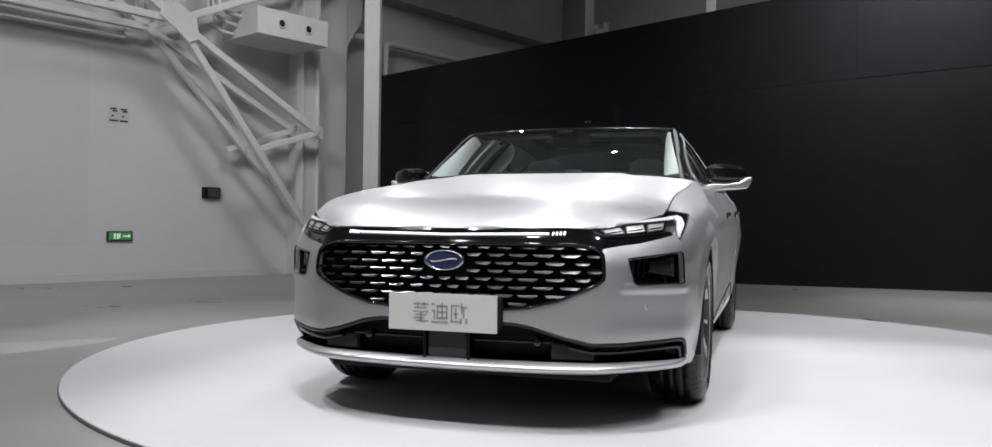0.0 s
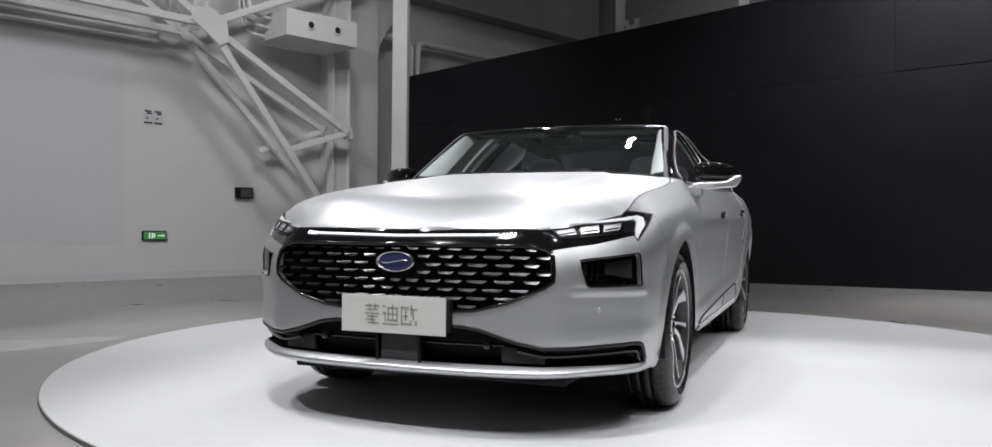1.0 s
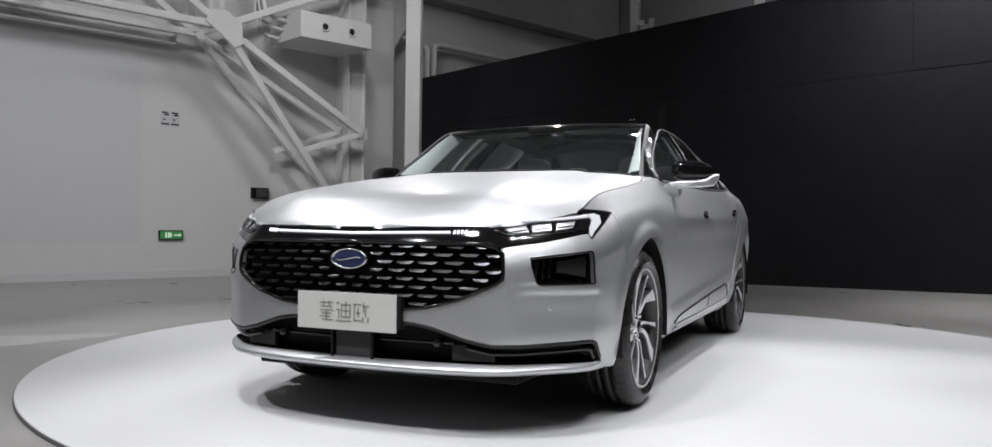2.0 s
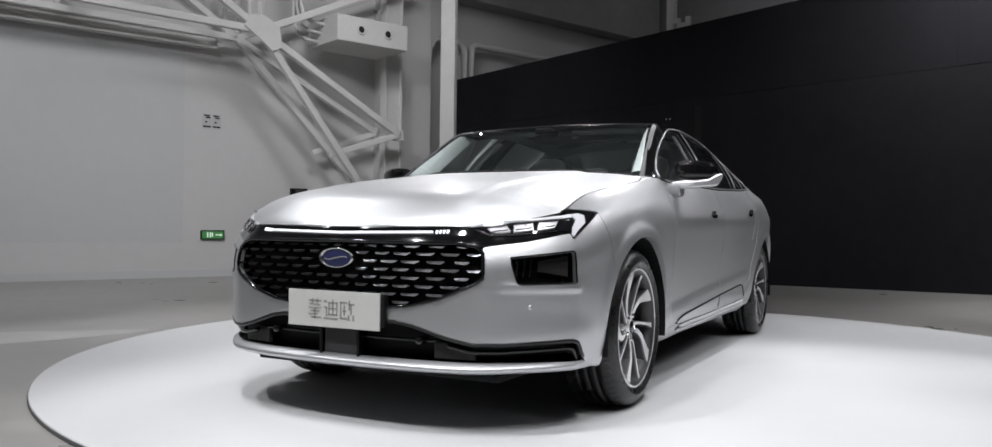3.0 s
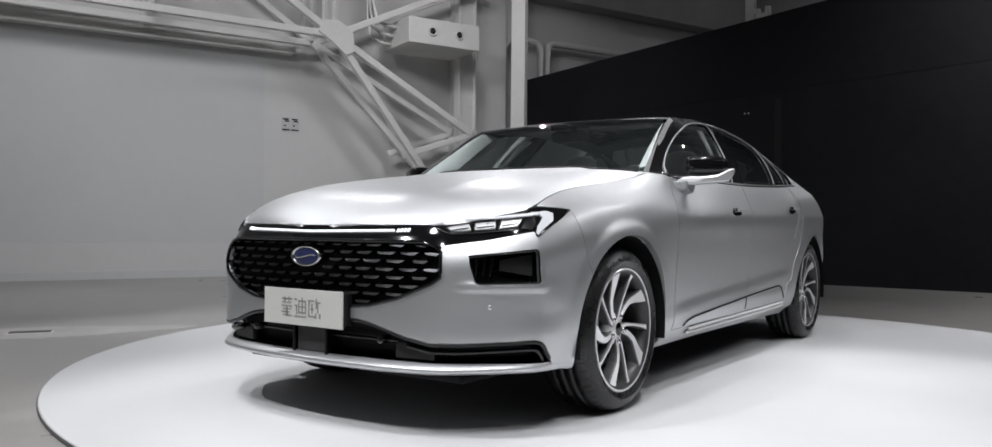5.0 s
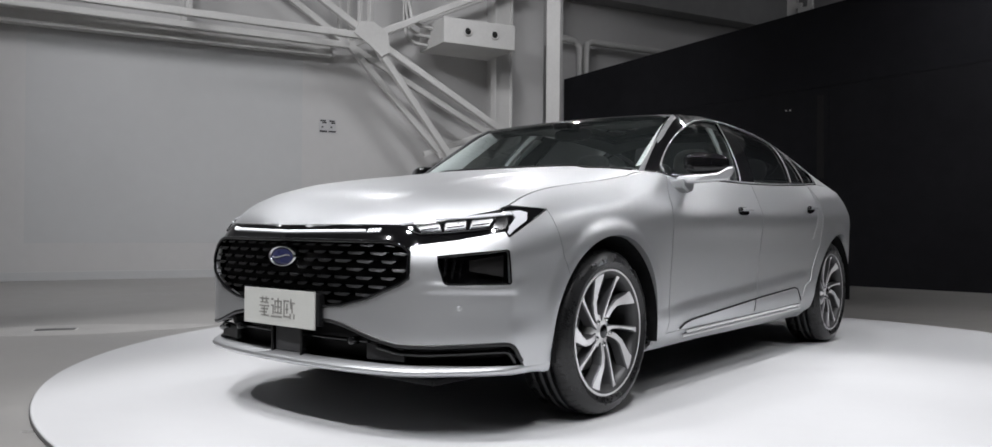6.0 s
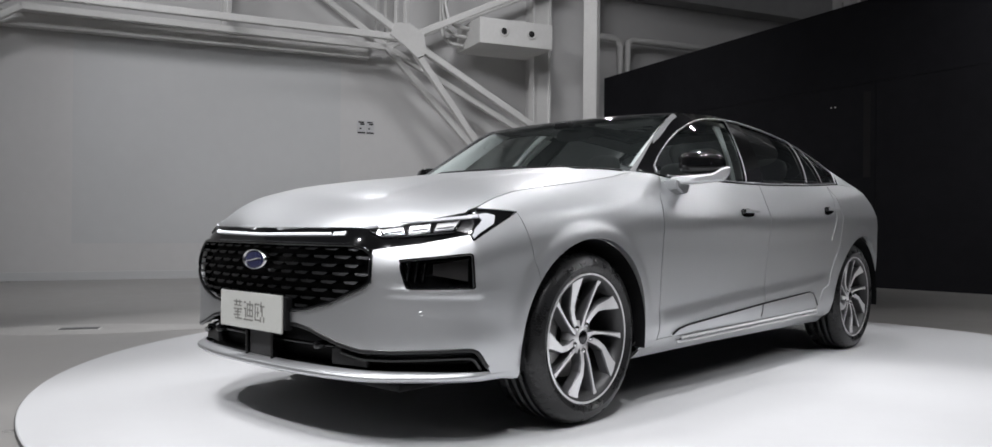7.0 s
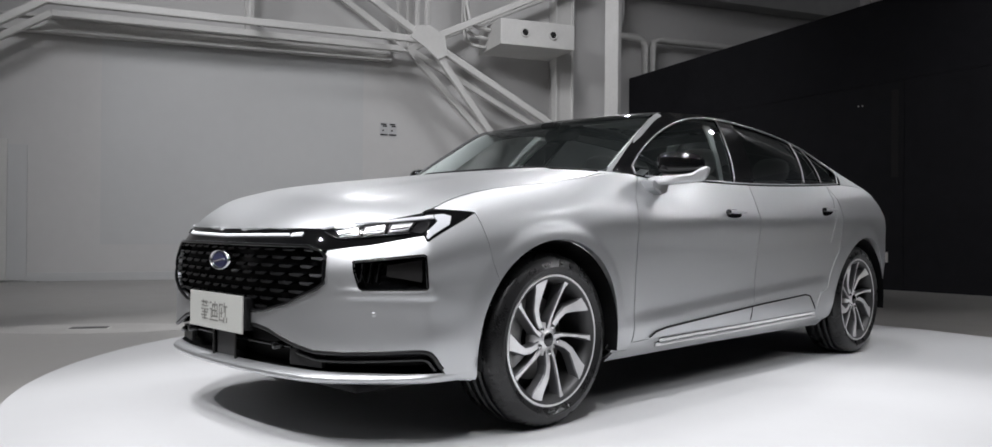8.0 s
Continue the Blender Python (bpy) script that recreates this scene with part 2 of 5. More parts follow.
def prism(poly, depth, bevel=0.0):
    """A flat polygon in the xy plane, pulled up along z."""
    bm = bmesh.new()
    f = bm.faces.new([bm.verts.new((x, y, 0)) for x, y in poly])
    r = bmesh.ops.extrude_face_region(bm, geom=[f])
    for v in r["geom"]:
        if isinstance(v, bmesh.types.BMVert):
            v.co.z += depth
    bmesh.ops.recalc_face_normals(bm, faces=bm.faces)
    if bevel:
        bmesh.ops.bevel(bm, geom=bm.edges[:], offset=bevel, segments=1, affect="EDGES")
    return bm


def hermite(keys, vals, q):
    """Smooth interpolation of vals (keys along axis 0) at q, with held ends and no overshoot."""
    keys, vals, q = np.asarray(keys, float), np.asarray(vals, float), np.atleast_1d(np.asarray(q, float))
    h = np.diff(keys)
    d = np.diff(vals) / h
    m = np.empty_like(vals)
    m[0], m[-1] = d[0], d[-1]
    w = (d[:-1] * h[1:] + d[1:] * h[:-1]) / (h[1:] + h[:-1])
    lim = 3 * np.minimum(abs(d[:-1]), abs(d[1:]))
    m[1:-1] = np.where(d[:-1] * d[1:] > 0, np.sign(w) * np.minimum(abs(w), lim), 0)
    q = np.clip(q, keys[0], keys[-1])
    i = np.clip(np.searchsorted(keys, q, "right") - 1, 0, len(keys) - 2)
    t = (q - keys[i]) / h[i]
    return ((2 * t ** 3 - 3 * t ** 2 + 1) * vals[i] + (t ** 3 - 2 * t ** 2 + t) * h[i] * m[i]
            + (-2 * t ** 3 + 3 * t ** 2) * vals[i + 1] + (t ** 3 - t ** 2) * h[i] * m[i + 1])


def inside(poly, pts):
    poly, pts = np.asarray(poly, float), np.asarray(pts, float)
    res = np.zeros(len(pts), bool)
    x, y = pts[:, 0], pts[:, 1]
    for (x1, y1), (x2, y2) in zip(poly, np.roll(poly, -1, 0)):
        cross = (y1 > y) != (y2 > y)
        with np.errstate(divide="ignore", invalid="ignore"):
            res ^= cross & (x < (x2 - x1) * (y - y1) / (y2 - y1) + x1)
    return res


def refine(poly, step):
    out = []
    for a, b in zip(poly, poly[1:] + poly[:1]):
        n = max(1, math.ceil(math.dist(a, b) / step))
        out += [(a[0] + (b[0] - a[0]) * k / n, a[1] + (b[1] - a[1]) * k / n) for k in range(n)]
    return out


def skin(poly, surface, step=0.025, holes=(), flange=0.012, both=False, outward=None):
    """A panel cut by its outline (and holes) out of a curved surface, with turned-in edges.
    surface maps arrays (a, b) to points; both: joined with its mirror image across the car."""
    from mathutils.geometry import delaunay_2d_cdt
    loops = [refine(list(p), step) for p in (poly, *holes)]
    flat = np.array([p for l in loops for p in l])
    edges, at = [], 0
    for l in loops:
        edges += [(at + i, at + (i + 1) % len(l)) for i in range(len(l))]
        at += len(l)
    lo, hi = flat.min(0), flat.max(0)
    gx, gy = np.meshgrid(np.arange(lo[0], hi[0], step), np.arange(lo[1], hi[1], step))
    gx = gx + (np.arange(gx.shape[0]) % 2)[:, None] * step / 2
    grid = np.c_[gx.ravel(), gy.ravel()]
    keep = inside(loops[0], grid)
    for h in loops[1:]:
        keep &= ~inside(h, grid)
    grid = grid[keep]
    if len(grid):
        near = np.min(((grid[:, None, :] - flat[None]) ** 2).sum(2), 1) > (step * 0.55) ** 2
        grid = grid[near]
    verts = np.r_[flat, grid]
    out = delaunay_2d_cdt([Vector(p) for p in verts], edges, [], 0, 1e-6)
    co = np.array([v[:] for v in out[0]])
    tris = np.array([f[:3] for f in out[2]])
    mid = co[tris].mean(1)
    ok = inside(loops[0], mid)
    for h in loops[1:]:
        ok &= ~inside(h, mid)
    e1, e2 = co[tris[:, 1]] - co[tris[:, 0]], co[tris[:, 2]] - co[tris[:, 0]]
    ok &= np.abs(e1[:, 0] * e2[:, 1] - e1[:, 1] * e2[:, 0]) > 2e-7
    tris = tris[ok]
    pts = surface(co[:, 0], co[:, 1])
    bm = bmesh.new()
    vs = [bm.verts.new(p) for p in pts]
    for t in tris:
        bm.faces.new([vs[i] for i in t])
    for v in [v for v in bm.verts if not v.link_faces]:
        bm.verts.remove(v)
    if both:
        dup = {v: bm.verts.new((-v.co.x, v.co.y, v.co.z)) for v in bm.verts[:]}
        for f in bm.faces[:]:
            bm.faces.new([dup[v] for v in reversed(f.verts)])
        bmesh.ops.remove_doubles(bm, verts=[v for v in bm.verts if abs(v.co.x) < 2e-4], dist=4e-4)
    bm.normal_update()
    flow = sum((f.normal * f.calc_area() for f in bm.faces), Vector())
    mid3 = sum((v.co for v in bm.verts), Vector()) / len(bm.verts)
    want = outward if outward is not None else mid3 - Vector((0, 0, 0.5))
    if both:
        f0 = max(bm.faces, key=lambda f: f.calc_area())
        flow, want = f0.normal, (Vector(outward) if outward is not None else f0.calc_center_median() - Vector((0, 0, 0.5)))
    if flow.dot(Vector(want)) < 0:
        bmesh.ops.reverse_faces(bm, faces=bm.faces)
    bm.normal_update()
    for f in bm.faces:
        f.smooth = True
    if flange:
        rim = [e for e in bm.edges if e.is_boundary]
        norm = {v: v.normal.copy() for e in rim for v in e.verts}
        low = {v: bm.verts.new(v.co - n * flange) for v, n in norm.items()}
        for e in rim:
            a, b = e.link_loops[0].vert, e.link_loops[0].link_loop_next.vert
            f = bm.faces.new((b, a, low[a], low[b]))
            f.smooth = True
            e.smooth = False
    return bm


def mirrored(bm):
    out = bm.copy()
    for v in out.verts:
        v.co.x = -v.co.x
    bmesh.ops.reverse_faces(out, faces=out.faces)
    return out


# ---- the hall ----
ALONG, INTO, WALL0 = Vector((0.387, 0.922, 0)), Vector((0.922, -0.387, 0)), Vector((-9.36, 0, 0))
HALL = Matrix((ALONG, -INTO, (0, 0, 1))).transposed().to_4x4()
HALL.translation = WALL0


def W(u, n, z):
    """A place in the hall: u along the white wall, n out from it, z up."""
    return WALL0 + ALONG * u + INTO * n + Vector((0, 0, z))


def wall_box(u0, u1, n0, n1, z0, z1, bevel=0.0):
    return box((u0, -n1, z0), (u1, -n0, z1), HALL, bevel)


def structure(ob, label="", category=""):
    return tagged(ob, label, category, kind="structure")


FLOOR_Z = -0.02
bm = bmesh.new()
add_box(bm, (-22, -18, FLOOR_Z - 0.3), (20, 26, FLOOR_Z))
structure(part("floor", bm, FLOOR_MAT), "grey coated concrete hall floor with faint stains", "floor")

# the round platform, one low disc with a thin dark rim
CX, CY, CR = 0.20, 0.02, 3.195
platform = thing("platform", "low round white-painted display platform under the car", "platform", at=(CX, CY, 0))
part("top", lathe([(0, 0), (CR - 0.012, 0), (CR - 0.004, -0.003), (CR - 0.004, -0.008), (0, -0.008)], 160, "Z"), DISC_MAT, platform)
part("rim", lathe([(CR - 0.02, -0.0085), (CR, -0.0085), (CR, FLOOR_Z), (CR - 0.02, FLOOR_Z)], 160, "Z"), DISC_EDGE, platform, "thin dark steel rim")

# white side wall with flush pale panels
structure(part("wall_west", wall_box(-16, 14.6, -0.45, -0.10, FLOOR_Z, 8.2), WALL_WHITE), "white painted hall wall, plain and slightly uneven", "wall")
wp = thing("wall_panel", "large pale grey panel set flush on the white wall", "wall panel", kind="structure")
part("face", wall_box(0.30, 4.09, -0.10, -0.096, 0.50, 3.43, 0.0015), WALL_PANEL, wp)
structure(part("wall_north", wall_box(14.6, 14.9, -0.45, 26, FLOOR_Z, 8.2), BACK_GREY), "grey concrete end wall behind the stage", "wall")
# Unseen closing walls; their dark tones hold down reflections and fill on the car.
structure(part("wall_east", box((12.5, -14, FLOOR_Z), (12.8, 14, 8.2)), WALL_BLACK), "unseen black closing wall, added to darken the car's side", "wall")
structure(part("wall_south", box((-22, -12.3, FLOOR_Z), (12.5, -12.0, 8.2)), BACK_GREY), "unseen grey closing wall, added to keep front fill low", "wall")
structure(part("ceiling", box((-22, -18, 8.2), (20, 26, 8.5)), CEIL_GREY), "grey hall ceiling deck", "ceiling")

# baseboard ledge and door leaf at the near end of the white wall
structure(part("baseboard", wall_box(-16, 14.6, -0.10, -0.085, FLOOR_Z, 0.10, 0.003), WALL_PANEL), "low painted skirting along the white wall", "baseboard")
leaf = thing("door_leaf", "white steel door leaf standing in the white wall", "door", kind="structure")
part("leaf", wall_box(-1.75, -0.86, -0.10, -0.04, 0.0, 1.95, 0.006), STEEL_WHITE, leaf)
part("frame", wall_box(-0.86, -0.62, -0.10, -0.07, 0.0, 1.88, 0.004), WALL_PANEL, leaf)

# black stage wall, its top edge rising to the east
def stage(x, n=0.0):
    return 7.78 - 0.065 * x + n


def stage_slab(x0, x1, z0, z1, n0, n1):
    """A slab on the stage line; z1 may be a function of x."""
    bm = bmesh.new()
    top = z1 if callable(z1) else (lambda x: z1)
    low = z0 if callable(z0) else (lambda x: z0)
    v = [bm.verts.new((x, stage(x, n), f(x))) for n in (n0, n1) for x, f in ((x0, low), (x1, low), (x1, top), (x0, top))]
    for q in ((0, 1, 2, 3), (7, 6, 5, 4), (0, 4, 5, 1), (1, 5, 6, 2), (2, 6, 7, 3), (3, 7, 4, 0)):
        bm.faces.new([v[i] for i in q])
    bmesh.ops.recalc_face_normals(bm, faces=bm.faces)
    return bm


stage_top = lambda x: 4.137 + 0.111 * x
backdrop_wall = thing("stage_wall", "tall matt black stage wall with a sloping top edge", "stage wall", kind="structure")
part("lower_panel", stage_slab(-5.86, 12.4, FLOOR_Z, lambda x: 2.89 + 0.05 * x, 0.0, 0.18), WALL_BLACK, backdrop_wall)
part("upper_band", stage_slab(-5.86, 2.3545, lambda x: 2.895 + 0.05 * x, stage_top, -0.001, 0.18), WALL_BAND, backdrop_wall, "black painted upper band")
part("upper_band", stage_slab(2.3555, 12.4, lambda x: 2.898 + 0.05 * x, stage_top, -0.008, 0.17), WALL_BAND, backdrop_wall, "black painted upper band standing slightly proud")
for x in (-1.05, 5.25):
    part("seam", stage_slab(x - 0.004, x + 0.004, 0.0, lambda x: 2.88 + 0.05 * x, -0.006, -0.001), WALL_BAND, backdrop_wall)
part("doorway", stage_slab(-4.22, -3.30, 0.0, 2.35, -0.012, -0.002), WALL_BAND, backdrop_wall, "flush black door in the stage wall")

part("slot", stage_slab(-1.22, -1.12, 1.52, 2.72, -0.006, -0.001), HOLE_DARK, backdrop_wall, "dark upright slot")
# two small pale squares left of the slot
for x in (-1.68, -1.62):
    part("pale_mark", stage_slab(x - 0.009, x + 0.009, 2.53, 2.55, -0.008, -0.001), STEEL_WHITE, backdrop_wall, "small pale mark")
tag = thing("wall_plate", "narrow white plate low on the black stage wall", "wall plate")
part("plate", box((-1.290, stage(-1.27, -0.014), 0.355), (-1.256, stage(-1.27, -0.001), 0.495), bevel=0.003), STEEL_WHITE, tag)

# steel posts behind the stage wall
for x, w in ((-1.70, 0.14), (0.27, 0.14)):
    p = thing("steel_post", "white steel post rising behind the black stage wall", "post", "posts behind the stage wall")
    part("post", box((x - w / 2, stage(x, 0.25), FLOOR_Z), (x + w / 2, stage(x, 0.37), 8.2), bevel=0.004), STEEL_WHITE, p)
lampbox = thing("junction_box", "small white junction box clamped at a steel post", "junction box")
part("housing", box((-1.58, stage(-1.3, 0.20), 3.93), (-1.38, stage(-1.3, 0.34), 4.10), bevel=0.01), STEEL_WHITE, lampbox)
part("clamp", box((-1.62, stage(-1.3, 0.22), 4.10), (-1.53, stage(-1.3, 0.30), 4.18), bevel=0.008), STEEL_WHITE, lampbox)
part("clamp", box((-1.45, stage(-1.3, 0.22), 4.10), (-1.37, stage(-1.3, 0.30), 4.20), bevel=0.008), STEEL_WHITE, lampbox)

# free steel column in front of the stage wall
column = thing("steel_column", "slender white steel box column standing on the floor", "column")
part("shaft", box((-4.64, 6.05, FLOOR_Z), (-4.51, 6.13, 8.2), bevel=0.004), STEEL_WHITE, column)
part("flange", box((-4.775, 6.07, FLOOR_Z), (-4.642, 6.12, 8.2), bevel=0.004), STEEL_WHITE, column)
part("base_plate", box((-4.84, 5.95, FLOOR_Z), (-4.44, 6.37, FLOOR_Z + 0.02), bevel=0.003), STEEL_WHITE, column)

# wide pilaster on the white wall with a slim upright before it
pil = thing("pilaster", "broad white painted concrete pilaster against the wall", "pilaster", kind="structure")
part("shaft", wall_box(7.36, 8.30, -0.10, 0.30, FLOOR_Z, 8.2, 0.01), WALL_WHITE, pil)
haunch = prism([(8.298, 3.92), (8.62, 4.42), (8.66, 4.60), (8.66, 8.2), (8.298, 8.2)], 0.36)
bmesh.ops.transform(haunch, matrix=Matrix.Translation(W(0, -0.10, 0)) @ Matrix((ALONG, (0, 0, 1), INTO)).transposed().to_4x4(), verts=haunch.verts)
part("haunch", haunch, WALL_WHITE, pil)
up = thing("steel_upright", "slim white steel channel fixed to the pilaster", "upright")
part("web", wall_box(7.20, 7.47, 0.50, 0.56, FLOOR_Z, 8.2, 0.003), STEEL_WHITE, up)
part("flange", wall_box(7.17, 7.20, 0.42, 0.60, FLOOR_Z, 8.2, 0.003), STEEL_WHITE, up)
part("flange", wall_box(7.47, 7.50, 0.42, 0.60, FLOOR_Z, 8.2, 0.003), STEEL_WHITE, up)
part("bracket", wall_box(7.21, 7.46, 0.30, 0.52, 3.0, 3.1, 0.004), STEEL_WHITE, up)


# two parallel roof trusses along the wall
def truss(n, r, label, node_u, node_z, low_u, low_z, foot_u, plate=True):
    t = thing("roof_truss", label, "truss", "roof trusses")
    node, low = W(node_u, n, node_z), W(low_u, n + 0.05, low_z)
    ends = [("chord", W(-0.30, n, node_z + 0.06), node, r), ("brace", W(-1.9, n, node_z - 0.94), W(-0.30, n, node_z + 0.06), r),
            ("brace", node, W(foot_u, n, 0.05), r), ("brace", node, low, r), ("brace", node, W(7.6, n, node_z + 1.31), r),
            ("brace", node, W(2.3, n, node_z + 1.6), r), ("post", W(node_u - 0.16, n, node_z), W(node_u - 0.16, n, 8.0), r * 0.6), ("post", W(node_u, n, node_z), W(node_u, n, 8.0), r * 0.7),
            ("post", W(2.26, n, node_z + 0.06), W(2.26, n, 8.0), r * 0.7), ("strut", W(6.05, n - 0.1, low_z - 0.40), low, r * 0.9)]
    for nm, a, b, rr in ends:
        part(nm, add_bar(bmesh.new(), a, b, rr * 2, rr * 2, rr * 0.35), STEEL_WHITE, t)
    if plate:
        part("gusset", prism([(-0.28, 0.02), (-0.2, 0.2), (0.02, 0.22), (0.26, 0.08), (0.30, -0.22), (0.16, -0.30), (-0.06, -0.12)], 0.03, 0.004), STEEL_WHITE, t).matrix_basis = \
            Matrix.Translation(node + INTO * 0.05) @ Matrix((ALONG, (0, 0, 1), INTO)).transposed().to_4x4()
    part("gusset", box((-0.07, -0.02, -0.09), (0.09, 0.06, 0.09), bevel=0.006), STEEL_WHITE, t).matrix_basis = Matrix.Translation(low) @ HALL.to_3x3().to_4x4()
    return t


truss(0.85, 0.052, "white painted steel roof truss with a gusset plate", 4.86, 3.64, 7.24, 2.29, 7.62)
truss(0.28, 0.048, "white painted steel truss close to the wall", 4.72, 3.60, 7.16, 2.36, 8.20, False)
rail = thing("wall_beam", "long grey steel beam running along the white wall", "beam")
part("flange", wall_box(-3.0, 4.5, -0.08, 0.10, 3.44, 3.47, 0.003), STEEL_WHITE, rail)
part("web", wall_box(-3.0, 4.5, -0.02, 0.01, 3.47, 3.64, 0.003), STEEL_WHITE, rail)
part("flange", wall_box(-3.0, 4.5, -0.08, 0.10, 3.64, 3.67, 0.003), STEEL_WHITE, rail)

# ventilation unit with two round ports
unit = thing("ventilation_unit", "white sheet-metal ventilation box with two round ports", "ventilation unit")
part("casing", wall_box(5.93, 7.20, 0.25, 1.20, 3.62, 4.02, 0.012), STEEL_WHITE, unit)
for u in (6.34, 6.82):
    m = Matrix.Translation(W(u, 1.205, 3.83)) @ Matrix((ALONG, (0, 0, 1), INTO)).transposed().to_4x4()
    port = part("port", lathe([(0.052, 0.0), (0.052, 0.012), (0.074, 0.012), (0.074, -0.002)], 28, "Z"), STEEL_WHITE, unit)
    port.matrix_basis = m
    hole = part("opening", lathe([(0, -0.002), (0.054, -0.002), (0.054, 0.004), (0, 0.004)], 28, "Z"), HOLE_DARK, port)
for k, z in enumerate((3.68, 3.80, 3.92)):
    pts = [W(5.95, 0.55 + 0.1 * k, z), W(5.72, 0.55 + 0.1 * k, z + 0.02), W(5.60, 0.52 + 0.1 * k, z + 0.10), W(5.58, 0.45 + 0.1 * k, z + 0.4), W(5.58, 0.45 + 0.1 * k, 6.5)]
    part("pipe", sweep(pts, 0.03, 10), STEEL_WHITE, unit)

# small things on the white wall
sheet = thing("notice_sheets", "two small grey printed notices on the white wall", "notice")
for u in (4.36, 4.505):
    s = part("sheet", wall_box(u, u + 0.135, -0.10, -0.094, 2.25, 2.47, 0.001), PAPER, sheet)
    for z, a, b in ((2.43, 0.02, 0.11), (2.40, 0.05, 0.12), (2.33, 0.04, 0.07), (2.262, 0.01, 0.13)):
        part("ink_bar", wall_box(u + a, u + b, -0.094, -0.0915, z, z + 0.022), HOLE_DARK, s)
ex = thing("exit_sign", "lit green emergency exit sign low on the white wall", "exit sign")
part("housing", wall_box(4.350, 4.710, -0.10, -0.06, 0.55, 0.69, 0.006), MATT_BLACK, ex)
face = part("face", wall_box(4.365, 4.695, -0.06, -0.056, 0.565, 0.675, 0.002), SIGN_GREEN, ex)
for a, b, z0, z1 in ((4.440, 4.460, 0.58, 0.66), (4.480, 4.500, 0.58, 0.66), (4.510, 4.530, 0.59, 0.655), (4.570, 4.650, 0.612, 0.628)):
    part("symbol_bar", wall_box(a, b, -0.056, -0.0535, z0, z1), SIGN_PALE, face)
part("symbol_arrow", prism([(0, -0.025), (0.03, 0), (0, 0.025)], 0.003), SIGN_PALE, face).matrix_basis = \
    Matrix.Translation(W(4.645, -0.056, 0.62)) @ Matrix((ALONG, (0, 0, 1), INTO)).transposed().to_4x4()
sw = thing("wall_socket_box", "black twin socket box on the white wall", "socket box")
part("housing", wall_box(5.80, 6.09, -0.10, -0.03, 1.21, 1.385, 0.012), MATT_BLACK, sw)
part("cover", wall_box(5.87, 6.07, -0.03, -0.022, 1.23, 1.365, 0.006), material("smoked_cover", (0.07, 0.07, 0.07), 0.35, vary=0.15), sw)

# square pipe frames and a deep beam on the white wall behind the stage
for u0, u1 in ((8.36, 9.17), (9.33, 12.2)):
    pr = thing("pipe_frame", "white pipe frame on the wall behind the black stage", "pipe frame", "pipe frames")
    z = 4.22
    part("pipe", sweep([W(u0, 0.12, FLOOR_Z), W(u0, 0.12, z - 0.16), W(u0 + 0.03, 0.12, z - 0.05), W(u0 + 0.12, 0.12, z), W(u1 - 0.12, 0.12, z), W(u1 - 0.03, 0.12, z - 0.05), W(u1, 0.12, z - 0.16), W(u1, 0.12, FLOOR_Z)], 0.065, 10), STEEL_WHITE, pr)
beam = thing("wall_soffit", "deep grey concrete beam along the wall behind the stage", "beam", kind="structure")
part("soffit", wall_box(8.70, 14.55, -0.10, 0.34, 5.0, 8.2, 0.01), BACK_GREY, beam)

# inspection cover in the floor
cover = thing("floor_cover", "narrow steel inspection cover let into the hall floor", "floor cover")
m = Matrix.Translation((-3.70, -1.68, FLOOR_Z)) @ Matrix.Rotation(math.atan2(0.22, 0.14), 4, "Z")
part("frame", box((-0.15, -0.07, 0.0012), (0.15, 0.07, 0.004), m, 0.001), STEEL_WHITE, cover)
part("lid", box((-0.135, -0.055, 0.004), (0.135, 0.055, 0.007), m, 0.001), DISC_EDGE, cover)


# Paler ellipse paints the glow round the cover into the floor colour.
halo = material("floor_glow_coating", (0.40, 0.39, 0.375), 0.36, vary=0.14, scale=3.0, fine=14.0)
bm = prism([(1.05 * math.cos(a) * (1 + 0.10 * math.sin(3 * a)), 0.30 * math.sin(a) * (1 + 0.12 * math.cos(4 * a))) for a in np.linspace(0, math.tau, 48, endpoint=False)], 0.0012)
patch = structure(part("floor_patch", bm, halo), "paler floor patch painted for the glow round the cover", "floor patch")
patch.matrix_world = Matrix.Translation((-3.66, -1.64, FLOOR_Z)) @ Matrix.Rotation(math.atan2(0.22, 0.14), 4, "Z")


# ---- the car: nose towards -y, its left side towards +x, front axle at y = -1.4725 ----
AXLE, HUB_Z, ARCH_R = 1.4725, 0.338, 0.405
OUTLINE = np.array([(0, -2.425), (0.30, -2.408), (0.50, -2.372), (0.60, -2.332), (0.69, -2.262), (0.80, -2.160), (0.851, -2.097), (0.869, -2.064), (0.893, -1.95),
                    (0.912, -1.75), (0.925, -1.47), (0.925, -1.1), (0.927, -0.6), (0.932, 0.0), (0.932, 0.7), (0.932, 1.47), (0.880, 1.92), (0.772, 2.22),
                    (0.62, 2.38), (0.35, 2.46), (0, 2.49)])
_len = np.r_[0, np.cumsum(np.hypot(*np.diff(OUTLINE, axis=0).T))]


